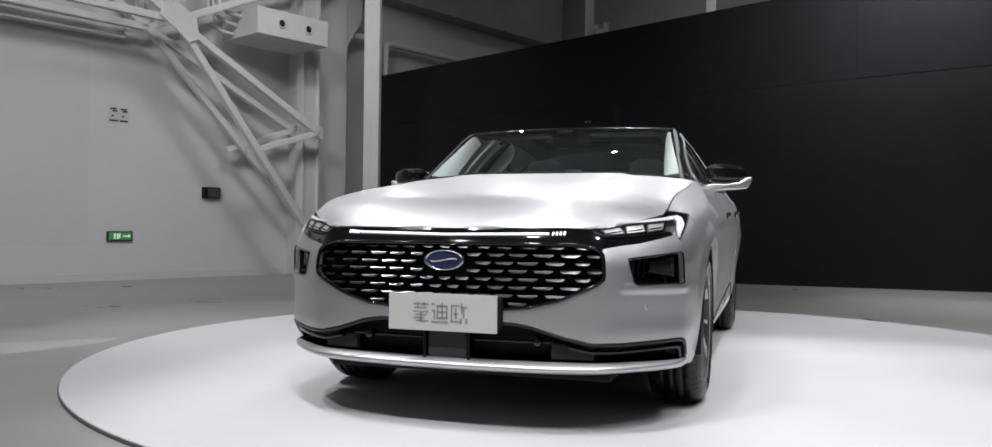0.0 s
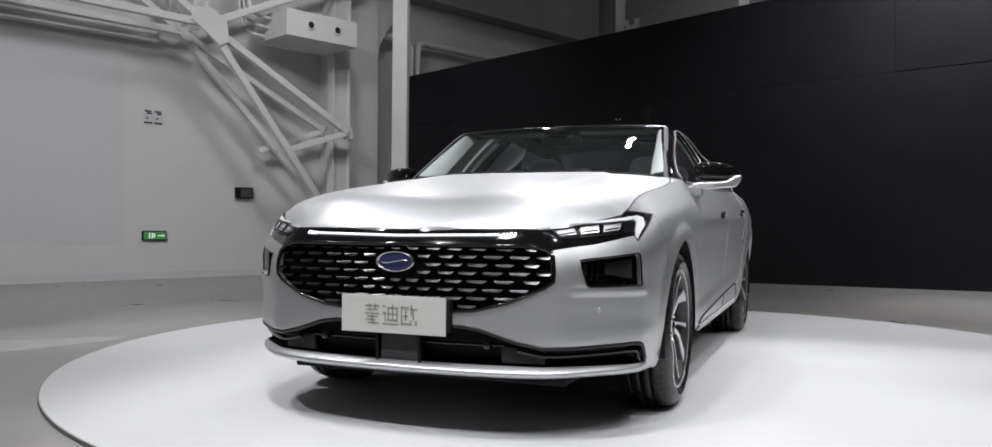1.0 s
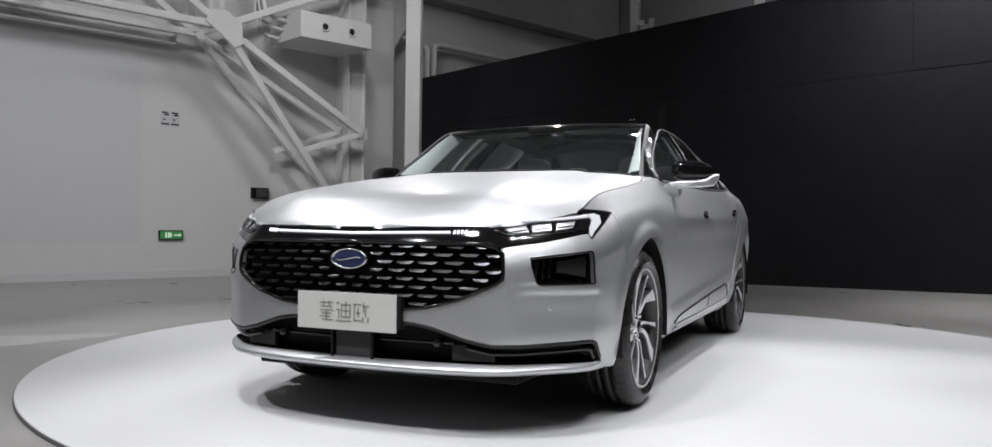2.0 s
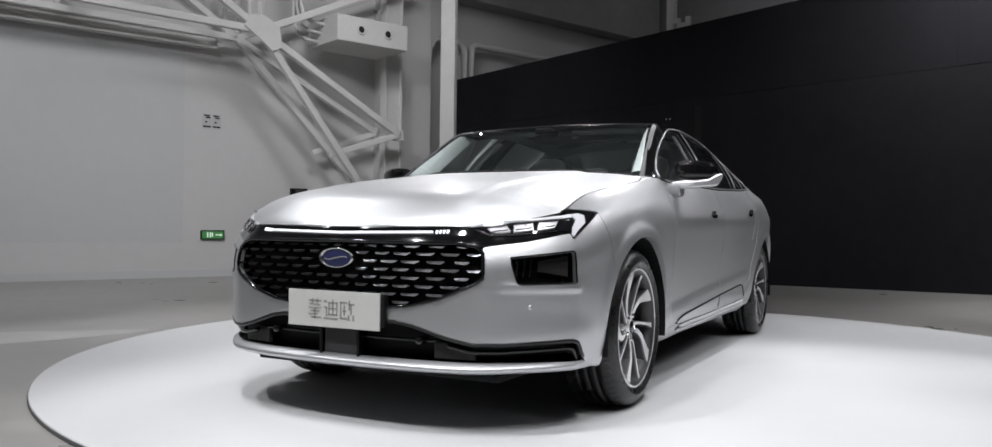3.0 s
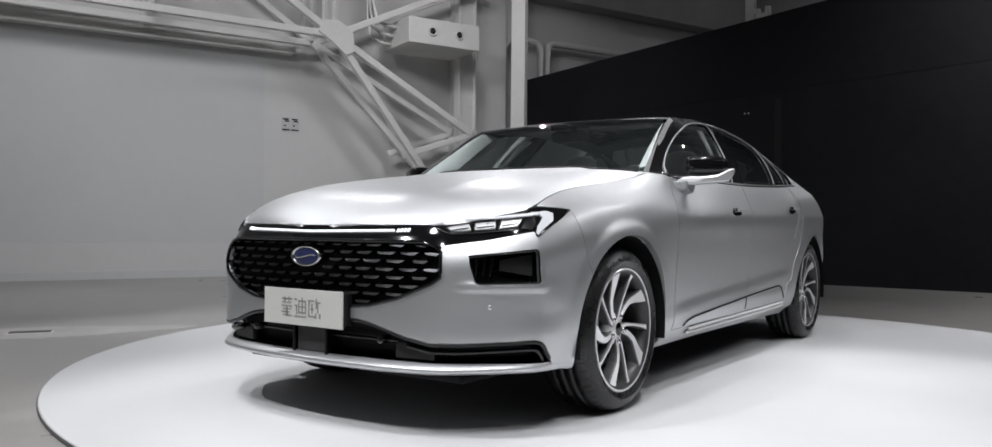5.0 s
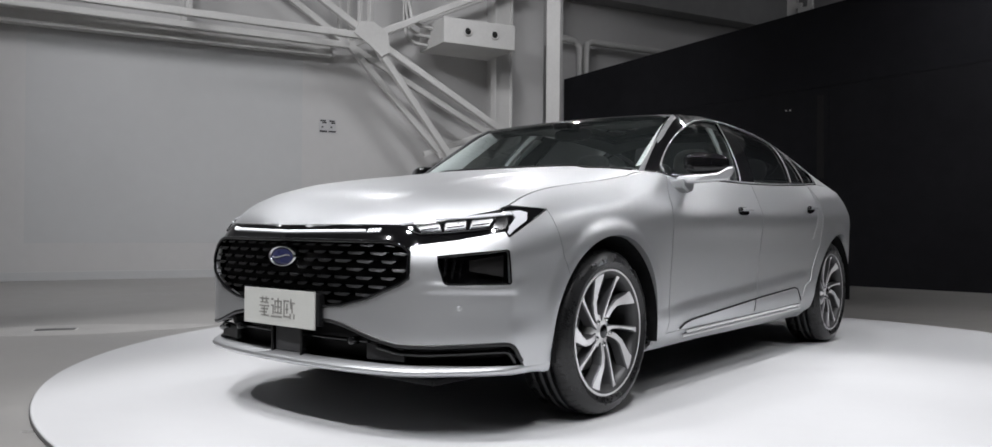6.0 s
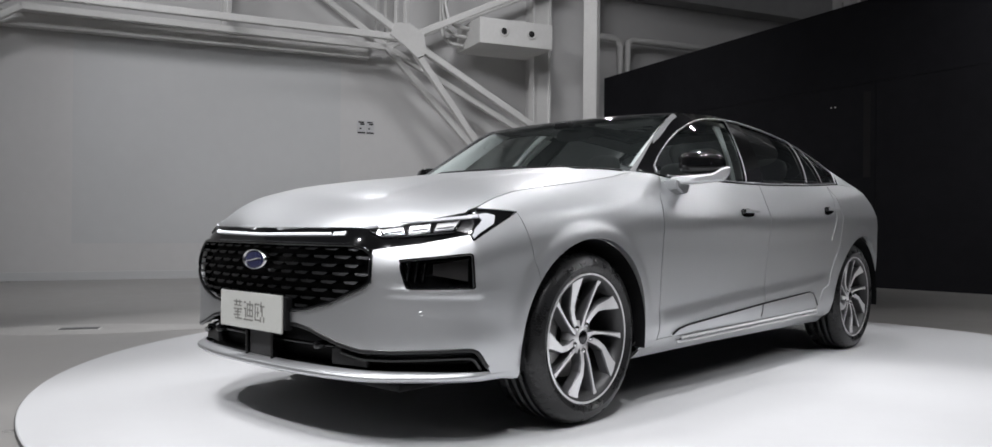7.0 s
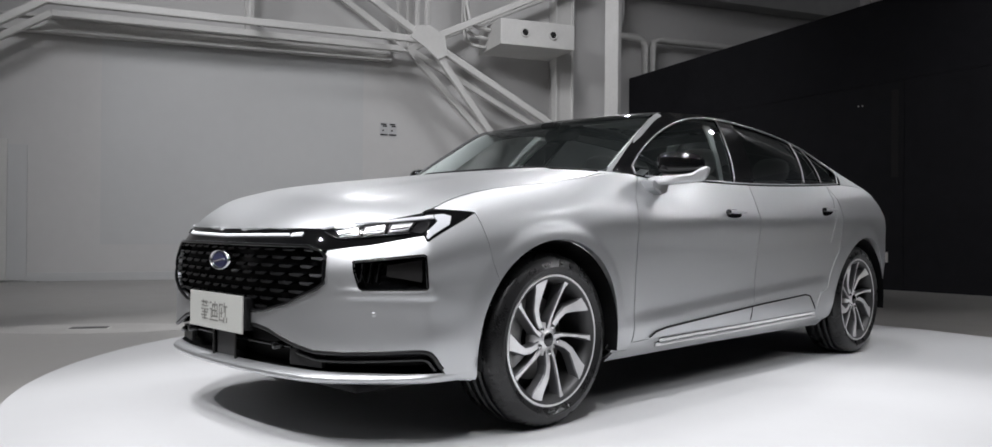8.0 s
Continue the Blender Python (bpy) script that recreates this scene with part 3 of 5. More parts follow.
def _catmull(q):
    """The plan outline at the length q from the nose."""
    k, p = _len, np.vstack([[-OUTLINE[1, 0], OUTLINE[1, 1]], OUTLINE, [-OUTLINE[-2, 0], OUTLINE[-2, 1]]])
    kk = np.r_[-k[1], k, 2 * k[-1] - k[-2]]
    tan = (p[2:] - p[:-2]) / (kk[2:] - kk[:-2])[:, None]
    q = np.clip(np.atleast_1d(q), 0, k[-1])
    i = np.clip(np.searchsorted(k, q, "right") - 1, 0, len(k) - 2)
    h = np.diff(k)[i]
    t = ((q - k[i]) / h)[:, None]
    h = h[:, None]
    return ((2 * t ** 3 - 3 * t ** 2 + 1) * OUTLINE[i] + (t ** 3 - 2 * t ** 2 + t) * h * tan[i]
            + (-2 * t ** 3 + 3 * t ** 2) * OUTLINE[i + 1] + (t ** 3 - t ** 2) * h * tan[i + 1])


_ds = np.linspace(0, _len[-1], 1500)
_dp = _catmull(_ds)
S_END = float(_len[-1])


def sx(x):
    """Length along the outline where the front has half width x."""
    n = int(np.argmax(_dp[:, 1] > -1.9))
    return float(np.interp(x, _dp[:n, 0], _ds[:n]))


def sy(y):
    return float(np.interp(y, _dp[:, 1], _ds))


V_KEYS = np.array([0, 0.08, 0.15, 0.25, 0.40, 0.60, 0.78, 0.90, 1.0])
SECTIONS = {  # inward set of the skin at each height fraction
    -2.425: (0.07, 0.03, 0.02, 0.012, 0.004, 0.0, 0.002, 0.012, 0.050),
    -2.05: (0.05, 0.022, 0.012, 0.000, -0.004, 0.0, 0.006, 0.040, 0.092),
    -1.80: (0.06, 0.03, 0.016, 0.006, 0.0, 0.0, 0.006, 0.042, 0.112),
    -1.35: (0.10, 0.045, 0.025, 0.014, 0.006, 0.0, 0.004, 0.040, 0.118),
    -0.85: (0.12, 0.055, 0.03, 0.024, 0.016, 0.006, 0.010, 0.064, 0.115),
    -0.2: (0.14, 0.062, 0.036, 0.028, 0.022, 0.010, 0.004, 0.034, 0.068),
    0.9: (0.14, 0.062, 0.036, 0.026, 0.018, 0.008, 0.004, 0.035, 0.072),
    1.47: (0.08, 0.05, 0.03, 0.012, 0.0, -0.002, 0.004, 0.040, 0.120),
    2.1: (0.10, 0.05, 0.03, 0.015, 0.0, 0.0, 0.012, 0.050, 0.125),
    2.49: (0.15, 0.06, 0.03, 0.010, 0.0, 0.0, 0.02, 0.060, 0.125)}
_ss = np.array([0.0] + [sy(y) for y in list(SECTIONS)[1:-1]] + [S_END])
_ins = np.array(list(SECTIONS.values()))
TOP_Y = (-2.425, -2.36, -2.30, -2.20, -2.02, -1.95, -1.85, -1.74, -1.57, -1.39, -1.20, -1.0, -0.87, -0.74, -0.3, 0.2, 0.9, 1.47, 1.85, 2.15, 2.49)
TOP_Z = (0.776, 0.776, 0.778, 0.808, 0.854, 0.882, 0.911, 0.931, 0.953, 0.974, 1.002, 1.028, 1.036, 1.024, 1.020, 1.024, 1.050, 1.078, 1.075, 1.040, 1.010)
SILL_Z = 0.20


def top_z(s):
    return hermite(TOP_Y, TOP_Z, np.interp(s, _ds, _dp[:, 1]))


def wall_pt(s, z):
    """The body's side skin at outline length s and height z; s < 0 is the mirrored side."""
    s, z = np.atleast_1d(np.asarray(s, float)), np.atleast_1d(np.asarray(z, float))
    side, a = np.where(s < 0, -1.0, 1.0), np.minimum(np.abs(s), S_END)
    p = _catmull(a)
    d = _catmull(a + 0.004) - _catmull(np.maximum(a - 0.004, 0))
    d /= np.linalg.norm(d, axis=1)[:, None]
    d[a < 1e-6] = (1, 0)
    v = np.clip((z - SILL_Z) / (top_z(a) - SILL_Z), 0, 1)
    cols = np.stack([hermite(_ss, _ins[:, j], a) for j in range(9)], 1)
    h = np.diff(V_KEYS)
    dd = np.diff(cols, axis=1) / h
    m = np.empty_like(cols)
    m[:, 0], m[:, -1] = dd[:, 0], dd[:, -1] * 1.3
    m[:, 1:-1] = (dd[:, :-1] * h[1:] + dd[:, 1:] * h[:-1]) / (h[1:] + h[:-1])
    i = np.clip(np.searchsorted(V_KEYS, v, "right") - 1, 0, 7)
    r = np.arange(len(v))
    t, hh = (v - V_KEYS[i]) / h[i], h[i]
    ins = ((2 * t ** 3 - 3 * t ** 2 + 1) * cols[r, i] + (t ** 3 - 2 * t ** 2 + t) * hh * m[r, i]
           + (-2 * t ** 3 + 3 * t ** 2) * cols[r, i + 1] + (t ** 3 - t ** 2) * hh * m[r, i + 1])
    for ay in (-AXLE, AXLE):  # lips round the wheel arches
        rad = np.hypot(p[:, 1] - ay, z - HUB_Z)
        ins -= 0.008 * np.exp(-((rad - ARCH_R) / 0.04) ** 2) * (np.abs(p[:, 0]) > 0.8)
        ins -= 0.0065 / (1 + np.exp((rad - 0.458) / 0.004)) / (1 + np.exp((0.52 - z) / 0.05)) * (np.abs(p[:, 0]) > 0.8)
    ins -= 0.011 * np.exp(-((z - 0.557) / 0.011) ** 2) / (1 + np.exp((0.655 - p[:, 0]) / 0.012)) / (1 + np.exp((p[:, 1] + 2.06) / 0.008))  # ledge under the corner vents
    ins += 0.005 * np.exp(-((z - 0.455) / 0.055) ** 2) / (1 + np.exp((0.50 - p[:, 0]) / 0.05)) / (1 + np.exp((p[:, 1] + 1.98) / 0.03))  # hollow cheek below it
    shoulder = 1 / (1 + np.exp(-(p[:, 1] + 0.66) / 0.12)) * (np.abs(p[:, 0]) > 0.75)
    over = z - (0.838 + 0.020 * p[:, 1])
    ins -= 0.019 * shoulder * np.where(over > 0, np.exp(-np.abs(over) / 0.12), np.exp(-np.abs(over) / 0.24))  # shoulder edge at the handles
    haunch = 1 / (1 + np.exp(-(p[:, 1] - 0.95) / 0.05)) * (np.abs(p[:, 0]) > 0.75)
    ins -= 0.012 * haunch * np.exp(-np.abs(z - (0.960 + 0.08 * (p[:, 1] - 0.9))) / 0.032)  # edge over the rear wheel
    door = 1 / (1 + np.exp(-(p[:, 1] + 0.90) / 0.05)) / (1 + np.exp((p[:, 1] - 0.95) / 0.05)) * (np.abs(p[:, 0]) > 0.8)
    ins += 0.009 * door / (1 + np.exp(-(z - (0.445 + 0.055 * p[:, 1])) / 0.007))  # crease low on the doors
    inward = np.stack([-d[:, 1], d[:, 0]], 1)
    q = p + inward * ins[:, None]
    return np.stack([q[:, 0] * side, q[:, 1], z], 1)


def wall_normal(s, z):
    e = 0.004
    a = wall_pt(s + e, z) - wall_pt(s - e, z) if np.min(np.abs(s)) > e else wall_pt(np.abs(s) + e, z) - wall_pt(np.abs(s), z)
    b = wall_pt(s, z + e) - wall_pt(s, z - e)
    n = np.cross(a, b)
    return n / np.linalg.norm(n, axis=1)[:, None]


def wall_off(d):
    """The side skin moved out by d."""
    def surface(s, z):
        s, z = np.atleast_1d(np.asarray(s, float)), np.atleast_1d(np.asarray(z, float))
        e = 0.004
        a = wall_pt(s + e, z) - wall_pt(np.maximum(s - e, 0), z)
        b = wall_pt(s, z + e) - wall_pt(s, z - e)
        n = np.cross(a, b)
        n /= np.maximum(np.linalg.norm(n, axis=1), 1e-9)[:, None]
        return wall_pt(s, z) + n * d
    return surface


# crest line that bounds the bonnet
_cs = np.linspace(0, sy(2.3), 700)
_crest = wall_pt(_cs, top_z(_cs))


def crest_x(y):
    return np.interp(y, _crest[:, 1], _crest[:, 0])


def crest_z(y):
    return np.interp(y, _crest[:, 1], _crest[:, 2])


def bonnet_pt(u, y):
    """The bonnet: u is the fraction of its half width at y."""
    u, y = np.atleast_1d(u), np.atleast_1d(y)
    x = u * crest_x(y)
    mid = hermite((-2.374, -2.345, -2.25, -2.0, -1.74, -1.36, -0.98, -0.85), (0.779, 0.806, 0.876, 0.949, 0.991, 1.037, 1.080, 1.090), y)
    ridge = 0.009 / (1 + np.exp((np.abs(x) - 0.462) / 0.010)) * np.clip((y + 2.36) / 0.35, 0, 1)
    z = crest_z(y) + (mid - 0.009 - crest_z(y)) * (1 - np.abs(u) ** 4.0) + ridge
    return np.stack([x, y, z], 1)


# greenhouse: roof rail and centre line
RAIL_Y = (-1.05, -0.93, -0.66, -0.40, -0.15, 0.15, 0.55, 1.03, 1.5, 1.9, 2.25)
RAIL_X = (0.785, 0.755, 0.686, 0.631, 0.614, 0.607, 0.603, 0.606, 0.625, 0.655, 0.66)
RAIL_Z = (0.958, 1.040, 1.220, 1.370, 1.402, 1.416, 1.408, 1.354, 1.252, 1.135, 1.045)
MID_Z = (1.024, 1.100, 1.258, 1.388, 1.424, 1.444, 1.452, 1.420, 1.325, 1.195, 1.085)


def roof_pt(u, y):
    u, y = np.atleast_1d(u), np.atleast_1d(y)
    xr, zr, zm = hermite(RAIL_Y, RAIL_X, y), hermite(RAIL_Y, RAIL_Z, y), hermite(RAIL_Y, MID_Z, y)
    return np.stack([u * xr, y, zr + (zm - zr) * (1 - np.abs(u) ** 2.4)], 1)


def flank_pt(y, z, out=0.0):
    """The side of the cabin, between the belt line and the roof rail."""
    y, z = np.atleast_1d(y), np.atleast_1d(z)
    xb, zb = crest_x(y), crest_z(y)
    xr, zr = hermite(RAIL_Y, RAIL_X, y), hermite(RAIL_Y, RAIL_Z, y)
    k = np.clip((z - zb) / np.maximum(zr - zb, 0.01), 0, 1)
    x = xb + (xr - xb) * k + 0.09 * k * (1 - k) * np.clip((zr - zb) / 0.35, 0, 1)
    return np.stack([x + out * 0.85, y, z + out * 0.45], 1)


def arc(ay, r, a0, a1, n=22):
    """Points of a wheel arch as (length, height); angles in degrees from the rear, over the top."""
    return [(sy(ay + r * math.cos(radians(a0 + (a1 - a0) * k / n))), HUB_Z + r * math.sin(radians(a0 + (a1 - a0) * k / n))) for k in range(n + 1)]


car = thing("car", "silver metallic four-door saloon with a black roof on the white platform", "car")


def both_sides(name, bm, mat, parent=None, label=""):
    """A part and its twin on the other side of the car."""
    other = part(name, mirrored(bm), mat, parent or car, label)
    return part(name, bm, mat, parent or car, label), other


# front bumper skin
G_TOP, G_BOT = 0.716, 0.462
grille_edge = [(0, G_TOP), (sx(0.52), G_TOP - 0.002), (sx(0.575), 0.700), (sx(0.598), 0.678), (sx(0.598), 0.588), (sx(0.57), 0.566), (sx(0.44), 0.508), (sx(0.32), 0.478), (sx(0.17), 0.465), (0, G_BOT)]
intake_top = [(0, 0.420), (sx(0.27), 0.420), (sx(0.34), 0.409), (sx(0.47), 0.368), (sx(0.56), 0.348), (sx(0.66), 0.346), (0.93, 0.355), (0.965, 0.3545), (0.985, 0.348), (1.005, 0.330), (1.022, 0.305)]
lamp_low = [(sy(-1.866) - 0.0012, 0.838), (1.068, 0.779), (1.000, 0.744), (0.983, 0.735), (0.972, 0.735), (0.962, 0.754), (0.930, 0.750), (0.876, 0.740), (0.776, 0.721), (0.700, 0.712), (0.648, 0.705), (0.611, 0.700)]
fog = [(0.712, 0.664), (0.960, 0.689), (0.968, 0.684), (0.975, 0.574), (0.970, 0.569), (0.750, 0.566), (0.739, 0.570), (0.734, 0.578), (0.718, 0.628)]
bumper = intake_top + [(sy(-2.020), 0.286), (sy(-2.0), 0.262), (sy(-1.90), 0.236), (sy(-1.868), 0.234)] + arc(-AXLE, ARCH_R, 193, 142.25, 12) + lamp_low + grille_edge[3:]
part("front_bumper", skin(bumper, wall_pt, 0.016, [fog], 0.02, both=True), PAINT, car)

# fenders, doors, quarter panels
GAP = 0.0028
door_f = [(sy(-0.935), 0.288), (sy(-0.948), 0.60), (sy(-0.940), 0.84), (sy(-0.90), 0.925), (sy(-0.84), 0.985), (sy(-0.80), 1.026)]


def crest_run(y0, y1, n, low=0.0):
    return [(sy(y0 + (y1 - y0) * k / n), float(top_z(sy(y0 + (y1 - y0) * k / n))[0]) - low) for k in range(n + 1)]


def shifted(pts, ds):
    return [(s + ds, z) for s, z in pts]


fender = arc(-AXLE, ARCH_R, 142, -12, 40) + [(sy(-1.04), 0.25), (sy(-0.935), 0.252)] + shifted(door_f, -GAP) + crest_run(-0.812, -2.018, 54, 0.001) + [(sy(-2.016), 0.8515), (sy(-1.96), 0.849), (sy(-1.90), 0.846), (sy(-1.866), 0.842)]
both_sides("fender", skin(fender, wall_pt, 0.015, flange=0.03), PAINT)
mid = [(sy(0.118), 0.30), (sy(0.118), 0.80), (sy(0.128), 0.95), (sy(0.132), 1.018)]
door1 = shifted(door_f, GAP) + crest_run(-0.78, 0.128, 40, 0.001) + shifted(mid[::-1], -GAP) + [(sy(-0.30), 0.295)]
front_doors = both_sides("front_door", skin(door1, wall_pt, 0.018), PAINT)
rear_gap = [(sy(0.865), 0.315), (sy(0.905), 0.42)] + arc(AXLE, ARCH_R + 0.09, 168, 138, 6) + [(sy(1.118), 0.78), (sy(1.128), 0.93), (sy(1.10), 1.03), (sy(1.085), 1.060)]
door2 = shifted(mid, GAP) + crest_run(0.14, 1.08, 40, 0.001) + shifted(rear_gap[::-1], -GAP) + [(sy(0.5), 0.306)]
rear_doors = both_sides("rear_door", skin(door2, wall_pt, 0.018), PAINT)
quarter = shifted(rear_gap, GAP) + crest_run(1.10, 2.26, 40, 0.001) + [(sy(2.26), 0.62), (sy(2.10), 0.60), (sy(1.93), 0.56)] + arc(AXLE, ARCH_R, 28, 190, 40)[0:] + [(sy(1.04), 0.245), (sy(0.90), 0.25)]
both_sides("quarter_panel", skin(quarter, wall_pt, 0.018, flange=0.03), PAINT)
rear_b = [(S_END, 0.26), (S_END, 0.70), (sy(2.40), 0.70), (sy(2.265), 0.615), (sy(2.10), 0.595), (sy(1.935), 0.555)] + arc(AXLE, ARCH_R, 26, -10, 10) + [(sy(1.9), 0.24)]
both_sides("rear_bumper", skin(rear_b, wall_pt, 0.03), PAINT)
boot = [(S_END, 0.705), (S_END, 1.008), (sy(2.45), 1.01), (sy(2.35), 1.02), (sy(2.265), 1.028), (sy(2.265), 0.62), (sy(2.40), 0.705)]
both_sides("boot_corner", skin(boot, wall_pt, 0.03), PAINT)
tail = [(S_END, 0.86), (S_END, 0.93), (sy(2.3), 0.93), (sy(2.1), 0.92), (sy(2.1), 0.87), (sy(2.3), 0.86)]
both_sides("tail_lamp", skin(tail, wall_off(0.004), 0.03), material("red_tail_lens", (0.16, 0.01, 0.012), 0.12, 0, 0.8, vary=0.1), None, "dark red tail lamp strip")

both_sides("door_edge", sweep([Vector(v) for v in wall_off(0.0005)(*np.array(refine(rear_gap, 0.02)[:-1]).T)][:70], 0.0028, 6), PAINT)

# sills with bright strips and the outlined door insert
sill = [(sy(-1.05), 0.205), (sy(-1.045), 0.247), (sy(-0.938), 0.249), (sy(-0.936), 0.285), (sy(-0.3), 0.2925), (sy(0.118), 0.2975), (sy(0.5), 0.3035), (sy(0.86), 0.3125), (sy(0.90), 0.246), (sy(1.04), 0.242), (sy(1.05), 0.205)]
both_sides("sill", skin(sill, wall_pt, 0.03), PAINT)


def wall_path(pts, out, n=40):
    """A polyline of (length, height) on the skin, moved out."""
    p = np.array(pts, float)
    k = np.r_[0, np.cumsum(np.hypot(*np.diff(p, axis=0).T))]
    q = np.linspace(0, k[-1], n)
    s, z = np.interp(q, k, p[:, 0]), np.interp(q, k, p[:, 1])
    return [Vector(v) for v in wall_off(out)(s, z)]


both_sides("sill_groove", skin([(sy(-0.72), 0.256), (sy(0.86), 0.279), (sy(0.845), 0.3075), (sy(-0.70), 0.285)], wall_off(0.003), 0.03, flange=0.004), MATT_BLACK, None, "black groove behind the sill strips")
both_sides("sill_strip", sweep(wall_path([(sy(-0.72), 0.280), (sy(0.84), 0.302)], 0.008), 0.008, 6), SILL_TRIM, None, "bright silver sill strip")
both_sides("sill_strip", sweep(wall_path([(sy(-0.74), 0.262), (sy(0.86), 0.284)], 0.010), 0.008, 6), SILL_TRIM, None, "bright silver sill strip")
insert = [(sy(-0.81), 0.300), (sy(-0.77), 0.322), (sy(-0.70), 0.334), (sy(0.15), 0.388), (sy(0.70), 0.415), (sy(0.76), 0.405), (sy(0.84), 0.330)]
both_sides("door_insert", skin(insert + [(sy(0.3), 0.318)], wall_off(0.004), 0.025, flange=0.005), PAINT, None, "silver lower door insert")
both_sides("insert_outline", sweep(wall_path(insert, 0.005, 110), 0.004, 6), MATT_BLACK, None, "thin black outline of the lower door insert")
both_sides("insert_outline", sweep(wall_path([(sy(0.085), 0.315), (sy(0.088), 0.383)], 0.004, 10), 0.003, 6), MATT_BLACK)

# bonnet
_edge_y = [float(y) for y in np.interp(np.linspace(sx(0.10), sy(-1.17), 72), _cs, _crest[:, 1])]
hood_loop = [(u, _edge_y[0] - 0.001) for u in np.linspace(-0.985, 0.985, 25)] + [(0.994, y) for y in _edge_y] + [(0.985, -1.148), (0.968, -1.080), (0.955, -0.995)] + [(u, -1.045 + 0.06 * u * u) for u in np.linspace(0.93, -0.93, 30)] + [(-0.955, -0.995), (-0.968, -1.080), (-0.985, -1.148)] + [(-0.994, y) for y in _edge_y[::-1]]
part("bonnet", skin(hood_loop, bonnet_pt, 0.02, outward=(0, -0.2, 1)), PAINT, car)
part("bonnet_seal", sweep([Vector(p) for p in bonnet_pt(np.linspace(-0.90, 0.90, 40), -1.036 + 0.06 * np.linspace(-0.90, 0.90, 40) ** 2) + np.array([0, 0, 0.001])], 0.007, 8), MATT_BLACK, car, "black rubber seal along the bonnet edge")
cowl = [(u, -1.035 + 0.06 * u * u) for u in np.linspace(-1.0, 1.0, 30)] + [(u, -0.90) for u in np.linspace(1.0, -1.0, 30)]
part("cowl", skin(cowl, lambda u, y: bonnet_pt(u, y) - np.array([0, 0, 0.022]), 0.04, outward=(0, 0, 1)), MATT_BLACK, car)
corner = [(0.86, -0.990), (0.962, -0.985), (0.975, -1.078), (0.991, -1.143), (0.999, -1.160)] + [(0.999, y) for y in np.linspace(-1.13, -0.83, 12)] + [(0.90, -0.85), (0.86, -0.92)]
both_sides("cowl_corner", skin(corner, lambda u, y: bonnet_pt(u, y) - np.array([0, 0, 0.002]), 0.03, outward=(0, 0, 1)), PAINT)

# windscreen, roof, rear screen
ws = [(u, -1.000 + 0.075 * u * u) for u in np.linspace(-0.965, 0.965, 30)] + [(0.965, y) for y in np.linspace(-0.90, -0.42, 24)] + [(u, -0.392 - 0.022 * u * u) for u in np.linspace(0.955, -0.955, 30)] + [(-0.965, y) for y in np.linspace(-0.42, -0.90, 24)]
part("windscreen", skin(ws, roof_pt, 0.04, flange=0.005, outward=(0, -1, 1)), WINDSHIELD, car)
roof = [(u, -0.388 - 0.022 * u * u) for u in np.linspace(-1, 1, 30)] + [(1.0, y) for y in np.linspace(-0.40, 1.06, 50)] + [(u, 1.08 + 0.03 * (1 - u * u)) for u in np.linspace(0.97, -0.97, 30)] + [(-1.0, y) for y in np.linspace(1.06, -0.40, 50)]
sun = [(u, -0.22) for u in np.linspace(-0.78, 0.78, 16)] + [(u, 0.86) for u in np.linspace(0.78, -0.78, 16)]
part("roof", skin(roof, roof_pt, 0.04, [sun], outward=(0, 0, 1)), ROOF_BLACK, car, "gloss black roof")
part("roof_glass", skin(sun, lambda u, y: roof_pt(u, y) - np.array([0, 0, 0.001]), 0.04, flange=0.004, outward=(0, 0, 1)), ROOF_GLASS, car, "dark tinted glass roof panel")
rs = [(u, 1.085 + 0.03 * (1 - u * u)) for u in np.linspace(-0.95, 0.95, 30)] + [(0.95, y) for y in np.linspace(1.12, 1.95, 30)] + [(u, 1.98) for u in np.linspace(0.94, -0.94, 30)] + [(-0.95, y) for y in np.linspace(1.95, 1.12, 30)]
part("rear_screen", skin(rs, roof_pt, 0.04, flange=0.005, outward=(0, 0.3, 1)), PRIVACY, car)
lid = [(u, 1.985) for u in np.linspace(-1, 1, 20)] + [(1.0, y) for y in np.linspace(2.0, 2.25, 8)] + [(u, 2.25) for u in np.linspace(1, -1, 20)] + [(-1.0, y) for y in np.linspace(2.25, 2.0, 8)]
part("boot_lid", skin(lid, roof_pt, 0.04, outward=(0, 0, 1)), PAINT, car)
lidtop = [(-0.66, 2.25), (0.66, 2.25), (0.52, 2.30), (0.3, 2.345), (0, 2.36), (-0.3, 2.345), (-0.52, 2.30)]
part("boot_spoiler", skin(lidtop, lambda x, y: np.stack([x, y, 1.085 - 0.04 * (x / 0.66) ** 2 - 0.25 * (y - 2.25)], 1), 0.04, outward=(0, 0, 1)), PAINT, car)

# side of the cabin: black frame, glass, bright outline, silver rear pillar
def spline(pts, n=8):
    """A smooth curve through flat points."""
    q = [np.array(a, float) for a in pts]
    q = [2 * q[0] - q[1]] + q + [2 * q[-1] - q[-2]]
    out = []
    for a, b, c, d in zip(q, q[1:], q[2:], q[3:]):
        for k in range(n):
            t = k / n
            v = 0.5 * (2 * b + (c - a) * t + (2 * a - 5 * b + 4 * c - d) * t * t + (3 * b - a - 3 * c + d) * t ** 3)
            out.append((float(v[0]), float(v[1])))
    return out + [(float(q[-2][0]), float(q[-2][1]))]


dlo_low = [(y, float(crest_z(y)) + 0.008) for y in np.linspace(-0.805, 1.335, 30)]
dlo_end = [(1.345, 1.096), (1.475, 1.157)]
